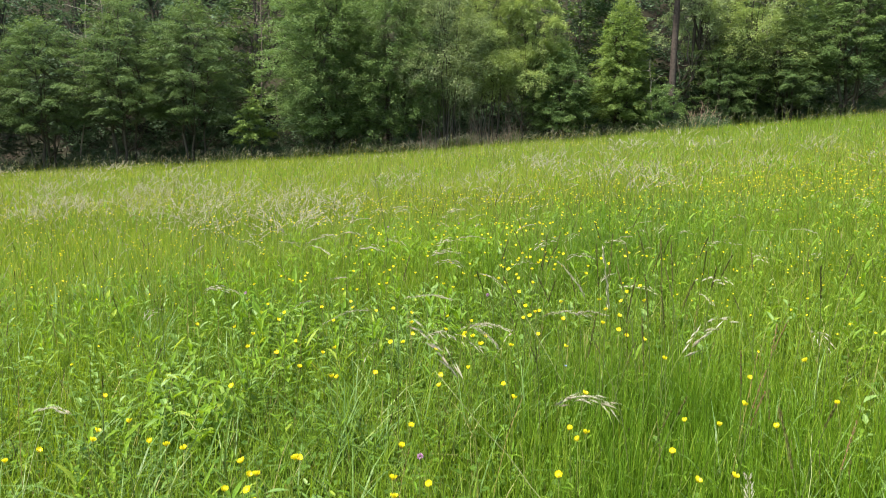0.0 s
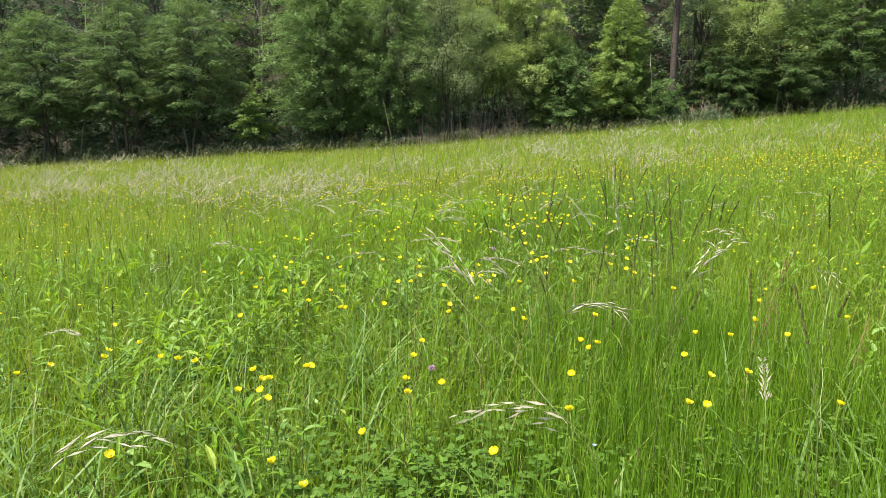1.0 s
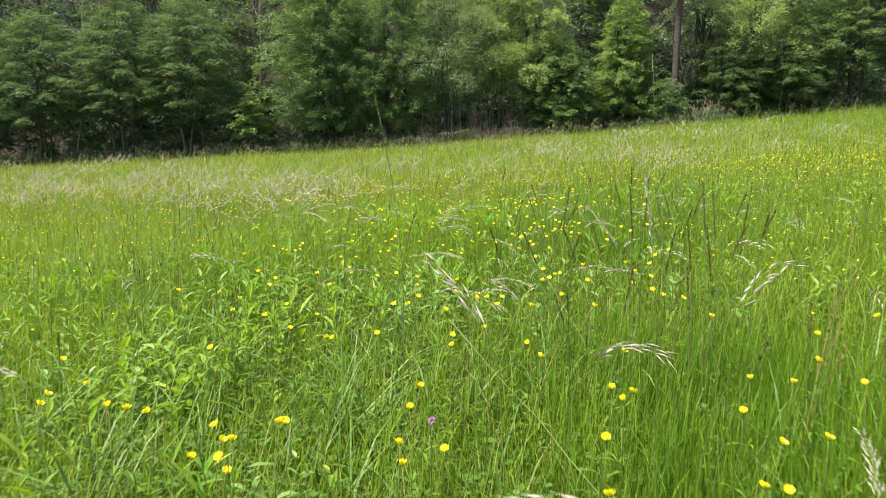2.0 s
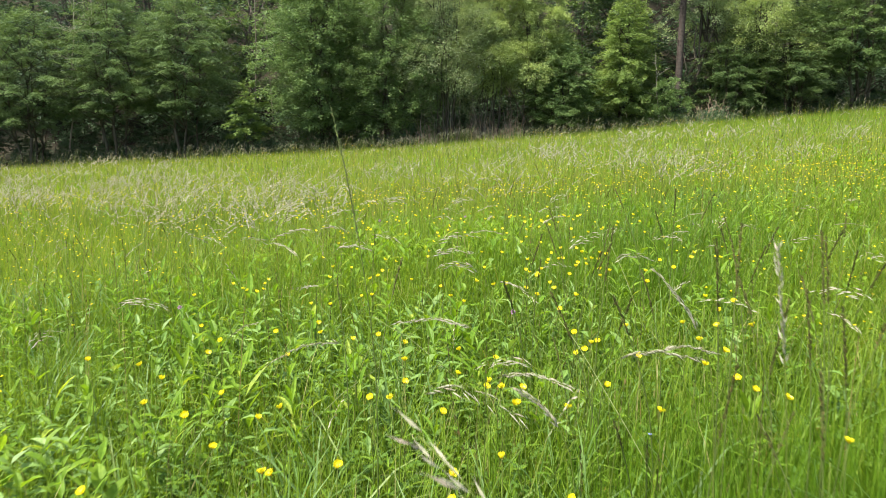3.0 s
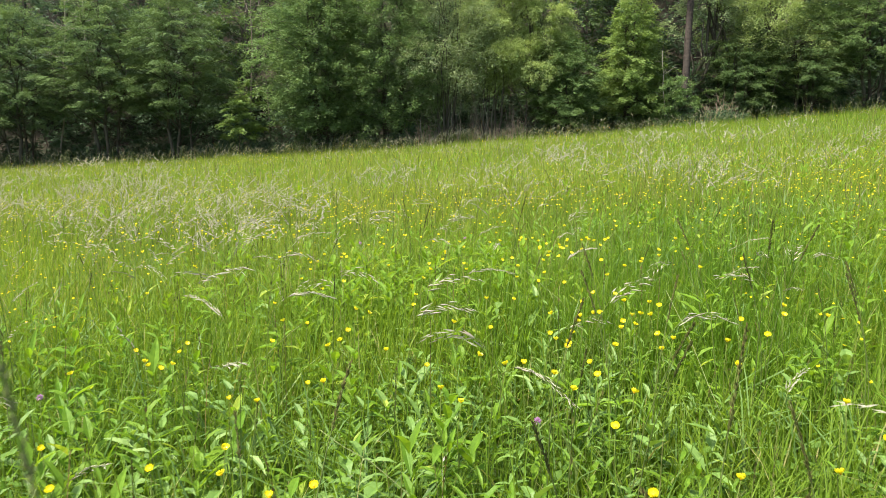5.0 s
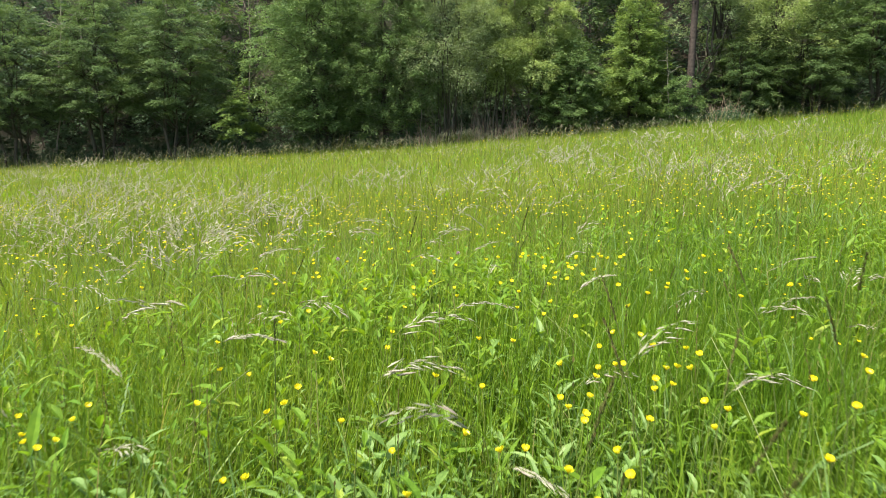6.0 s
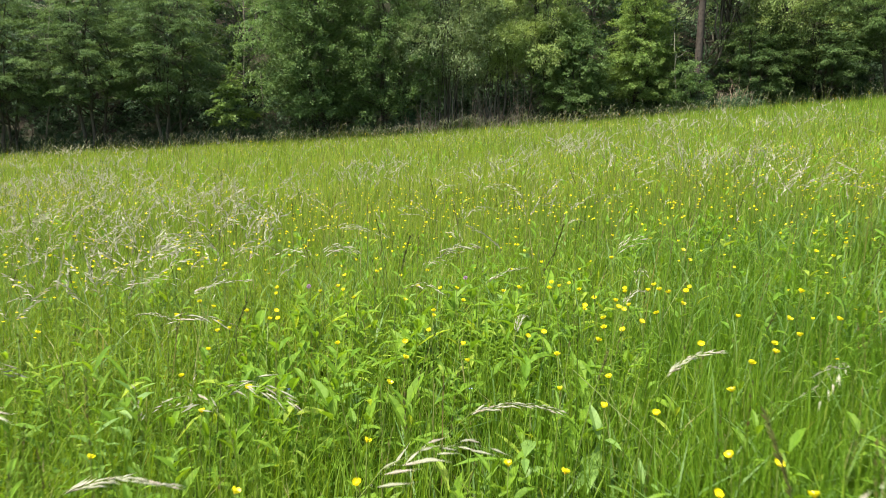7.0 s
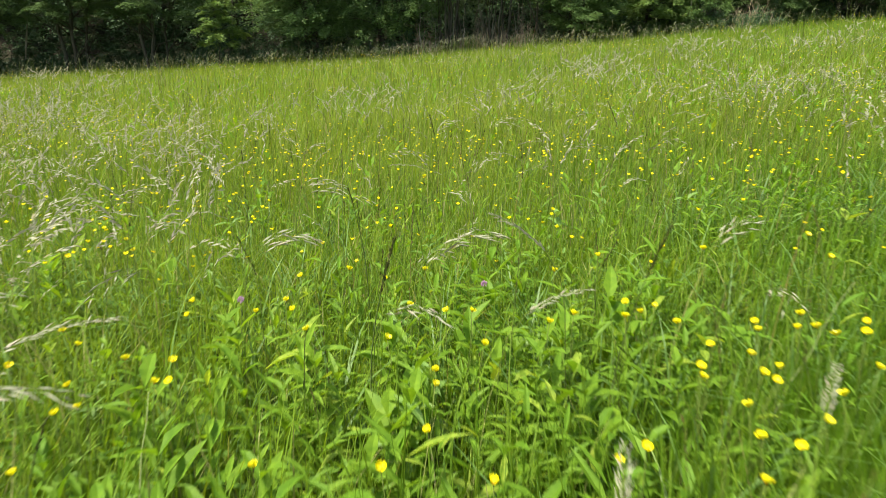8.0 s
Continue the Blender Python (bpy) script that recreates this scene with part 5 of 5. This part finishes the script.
def spike(x, y, seed, height=0.66, mat=None, label="upright grass stalk with narrow brownish spike", length=0.10, girth=0.0045, lean=0.08, yaw=1.0, name="spike_grass", nod=0.10, stem=0.0019):
    """A straight culm with a dense narrow seed spike."""
    rng = np.random.default_rng(seed)
    mat = mat or M_SPIKE
    thing = new(name)
    thing.location = (x, y, float(ground_z(x, y)))
    tagged(thing, label, "grass", "spiked grasses")
    line = arch((0, 0, -0.02), height, nod, yaw, 10, lean, 0.5)
    w = Pile()
    w.add(*thin_stem(line, stem, stem * 0.5))
    part("culm", w.mesh("culm", [M_STALK], True), thing)
    h = Pile()
    n = int(80 * length / 0.1)
    s = 9 * (1 - length / height * rng.uniform(0, 1, n))
    base = np.stack([np.interp(s, np.arange(10), line[:, k]) for k in range(3)], 1)
    way = unit(unit(line[-1] - line[-3]) * 1.3 + rng.normal(0, 0.30, (n, 3)))
    v, t = spindles(base, way, np.full(n, 0.006 + girth * 0.9), np.full(n, 0.0012 + girth * 0.35))
    h.each(v, t)
    part("seed_spike", h.mesh("seed_spike", [mat]), thing)
    return thing


BROME_SPOTS = [
    (0.20, 1.94, 3.0), (0.73, 2.03, 1.2), (0.52, 2.43, -0.4), (0.14, 3.24, -0.5), (-1.15, 2.82, 2.8), (0.97, 2.82, 0.2), (-0.49, 1.85, 0.4),
    (-0.29, 3.60, 3.4), (0.29, 3.22, -0.6), (0.76, 3.50, -0.5), (0.59, 3.31, -0.4), (-1.08, 4.50, 0.2), (0.95, 4.84, 0.1), (0.06, 3.64, 3.0),
    (0.10, 4.63, 3.3), (0.15, 4.87, 0.2), (-0.34, 5.25, 0.3), (-0.70, 5.35, -0.2), (0.76, 5.06, 0.5), (-0.66, 4.90, 2.6), (0.37, 4.41, -0.8),
    (-0.21, 5.66, -0.3), (0.31, 5.44, 0.1), (0.16, 5.24, 0.4), (0.73, 5.57, 0.2), (-0.58, 6.46, 0.6), (0.25, 7.04, 0.0),
    (-0.61, 6.42, 0.4)]
BROME_FAR = [
    (0.24, 6.75, 3.3), (1.00, 7.14, 0.3), (0.71, 6.19, 1.0), (0.37, 6.04, 1.3), (-0.24, 7.08, 0.6), (-0.45, 7.01, 2.4), (-1.30, 7.92, 0.9), (0.58, 10.08, 0.2)]
rng = np.random.default_rng(31)
for i, (x, y, yaw) in enumerate(BROME_SPOTS + BROME_FAR):
    nod = float(rng.uniform(0.20, 0.36))
    # the stalk stands back from where its head hangs
    brome(x - 0.2 * math.cos(yaw), y - 0.2 * math.sin(yaw), 800 + i, float(rng.uniform(0.65, 0.75)), nod, yaw, int(rng.integers(16, 22)), float(rng.uniform(0.028, 0.036)), braid=i % 3 == 1 or i in (7, 8, 9, 10, 19, 20, 24, 30))
for i in range(70):
    y = float(rng.uniform(6.6, 11))
    x = float(rng.uniform(-0.62 * (y - 3.2) - 0.3, 0.25 * (y - 3.2))) if i % 3 else float(rng.uniform(-0.6, 0.6) * (y - 3.2))
    brome(x, y, 900 + i, float(rng.uniform(0.55, 0.72)), float(rng.uniform(0.2, 0.45)), float(rng.normal(0.3, 0.9)), 14, 0.030, braid=i % 3 == 1)
for i in range(34):
    y = float(rng.uniform(3.4, 7.2))
    x = float(rng.uniform(0.10, 0.60) * (y - 0.6)) if i % 4 else float(rng.uniform(-0.55, 0.0) * (y - 0.6))
    if 5.5 < y < 6.2 and 0.6 < x < 0.9:
        # the dense stand keeps this stretch clear
        x += 0.8
    brome(x, y, 980 + i, float(rng.uniform(0.50, 0.66)), float(rng.uniform(0.2, 0.42)), float(rng.uniform(0, 6.28)), int(rng.integers(10, 17)), float(rng.uniform(0.024, 0.032)), braid=i % 3 == 1)
SPIKE_SPOTS = [(1.07, 4.77), (0.61, 3.37), (1.26, 3.85), (-0.14, 3.80), (0.81, 1.95), (0.37, 4.37), (0.36, 3.85), (0.72, 3.76), (0.50, 3.66), (1.25, 4.54), (0.51, 3.48), (0.47, 6.63), (1.18, 9.22), (0.10, 9.23), (-0.03, 6.66)]
for i, (x, y) in enumerate(SPIKE_SPOTS):
    spike(x, y, 1000 + i, float(rng.uniform(0.64, 0.74)), None, girth=0.006, length=float(rng.uniform(0.10, 0.15)), lean=float(rng.uniform(0.0, 0.14)), yaw=float(rng.uniform(0, 6.28)))
for i in range(22):
    spike(float(rng.uniform(0.45, 1.5)), float(rng.uniform(3.0, 5.0)), 1120 + i, float(rng.uniform(0.66, 0.8)), None, girth=0.006, length=float(rng.uniform(0.09, 0.15)), lean=float(rng.uniform(0.0, 0.14)), yaw=float(rng.uniform(0, 6.28)))
for i in range(70):
    y = float(rng.uniform(2.2, 8.5))
    x = float(rng.uniform(-0.62, 0.62) * (y - 0.4))
    if abs(x - 0.12) < 0.25 and y < 5.8:
        x += 0.5
    spike(x, y, 1050 + i, float(rng.uniform(0.48, 0.66)), None, length=float(rng.uniform(0.05, 0.09)), lean=float(rng.uniform(0.0, 0.16)), yaw=float(rng.uniform(0, 6.28)))
for i, (x, y, h) in enumerate(((0.70, 3.24, 0.85), (0.71, 3.30, 0.82), (0.93, 3.24, 0.83), (0.91, 3.12, 0.70), (0.86, 3.18, 0.72), (0.74, 3.22, 0.70), (0.79, 2.98, 0.60), (0.58, 3.05, 0.62), (0.50, 3.70, 0.80), (1.02, 3.40, 0.80))):
    spike(x, y, 1180 + i, h, None, length=0.17, girth=0.0060, lean=float(rng.uniform(0.0, 0.06)), yaw=float(rng.uniform(-0.6, 4.0)), nod=0.04)
for i, (x, y, h, nod, yaw, braid) in enumerate(((0.67, 2.84, 0.87, 0.02, 3.1, True), (0.70, 3.24, 0.82, 0.14, 3.1, True), (0.36, 3.05, 0.66, 0.14, 3.1, True), (0.225, 2.44, 0.84, 0.15, 2.9, False))):
    brome(x, y, 1190 + i, h, nod, yaw, 18, 0.032, braid=braid)
spike(-0.044, 3.05, 1200, 1.168, M_OAT, "single tall oat grass stalk with long narrow head", 0.28, 0.0020, 0.0, 3.14, "tall_oat_grass", 0.068, 0.0013)
for i, (x, y) in enumerate(((1.00, 2.70), (1.04, 2.80), (1.27, 3.15), (1.20, 3.05), (0.96, 2.62), (1.02, 2.25))):
    spike(x, y, 1210 + i, float(rng.uniform(0.5, 0.62)), M_RED, "reddish sorrel stalk with rusty seed head", 0.13, 0.0032, 0.03, float(rng.uniform(0, 6.28)), "sorrel")


def straw(x, y, seed, length, yaw, rise, bow):
    """A long bare stalk leaning through the grass."""
    rng = np.random.default_rng(seed)
    s = np.linspace(0, 1, 9)
    run = length * math.cos(rise)
    pts = np.stack([run * s * math.cos(yaw), run * s * math.sin(yaw), length * math.sin(rise) * s - bow * length * s ** 2 - 0.02 * (1 - s)], 1)
    pts[1:-1] += rng.normal(0, 0.003, (7, 3))
    ob = new("grass_straw", mesh_of("grass_straw", *thin_stem(pts, 0.0017, 0.0008, 5), [M_STRAW], True))
    ob.location = (x, y, float(ground_z(x, y)))
    return tagged(ob, "long pale bare grass stalk leaning through the meadow", "grass", "leaning straws")


for i, (x, y, length, yaw, rise, bow) in enumerate(((0.62, 2.30, 0.85, 2.6, 0.75, 0.05), (-0.95, 1.95, 0.60, 0.2, 0.55, 0.25), (0.95, 2.20, 0.62, 1.1, 0.9, 0.2), (-0.30, 2.10, 0.55, 0.7, 0.8, 0.2), (-1.20, 2.60, 0.70, 1.4, 1.1, 0.1), (0.70, 3.30, 0.80, 2.2, 0.9, 0.15), (-0.55, 3.70, 0.70, 0.5, 0.8, 0.2), (0.30, 4.20, 0.70, 2.9, 0.8, 0.2), (1.00, 4.60, 0.75, 1.9, 0.9, 0.1), (-0.75, 5.10, 0.70, 0.9, 0.8, 0.25), (0.85, 5.60, 0.70, 2.5, 0.85, 0.2), (-0.35, 6.10, 0.65, 1.8, 0.9, 0.2), (0.75, 6.60, 0.70, 0.6, 0.9, 0.15), (-0.80, 6.70, 0.75, 2.8, 0.8, 0.2))):
    straw(x, y, 1500 + i, length, yaw, rise, bow)


def red_clover(x, y, seed):
    rng = np.random.default_rng(seed)
    thing = new("clover_flower")
    thing.location = (x, y, float(ground_z(x, y)))
    tagged(thing, "purple pink clover flower head on a green stem", "flower", "clover flowers")
    w = Pile()
    w.add(*thin_stem(curve([0, 0, -0.02], [0.01, 0.01, 0.37], rng, 0, 5, 0.015), 0.0015, 0.001))
    part("stem", w.mesh("stem", [M_CULM], True), thing)
    h = Pile()
    n = 70
    d = unit(rng.normal(0, 1, (n, 3)) + np.array([0, 0, 0.4]))
    v, t = spindles(np.array([0.01, 0.01, 0.375]) + d * 0.003, d, np.full(n, 0.0075), np.full(n, 0.0024))
    h.each(v, t)
    part("flower_head", h.mesh("flower_head", [M_PURPLE]), thing, "purple pink globe of florets")
    return thing


for i, (x, y) in enumerate(((0.33, 4.33), (-1.02, 4.62), (0.04, 2.52), (0.23, 7.02), (-0.40, 6.95))):
    red_clover(x, y, 1300 + i)


def speedwell(x, y, seed):
    rng = np.random.default_rng(seed)
    thing = new("speedwell")
    thing.location = (x, y, float(ground_z(x, y)))
    tagged(thing, "tiny blue speedwell flower low in the grass", "flower", "speedwells")
    w = Pile()
    top = np.array([rng.normal(0, 0.02), rng.normal(0, 0.02), rng.uniform(0.2, 0.28)])
    w.add(*thin_stem(curve([0, 0, -0.02], top, rng, 0, 4, 0.02), 0.001, 0.0007))
    part("stem", w.mesh("stem", [M_CULM], True), thing)
    a = np.arange(4) * 1.571 + rng.uniform(0, 1)
    way = unit(np.stack([np.cos(a), np.sin(a), np.full(4, 0.35)], 1))
    v, t = flat_leaves(np.repeat(top[None], 4, 0), way, unit(np.cross(way, np.array([0, 0, 1.0]))), np.full(4, 0.007), np.full(4, 0.006))
    for i in range(4):
        part("petal", mesh_of("petal", v[i], t, [M_BLUE]), thing)
    return thing


for i, (x, y) in enumerate(((-0.28, 2.02), (-0.22, 1.92), (-0.30, 2.08), (0.06, 2.0), (0.02, 2.05), (0.45, 2.2), (-0.34, 6.33), (0.6, 3.5), (0.2, 6.2))):
    speedwell(x, y, 1400 + i)
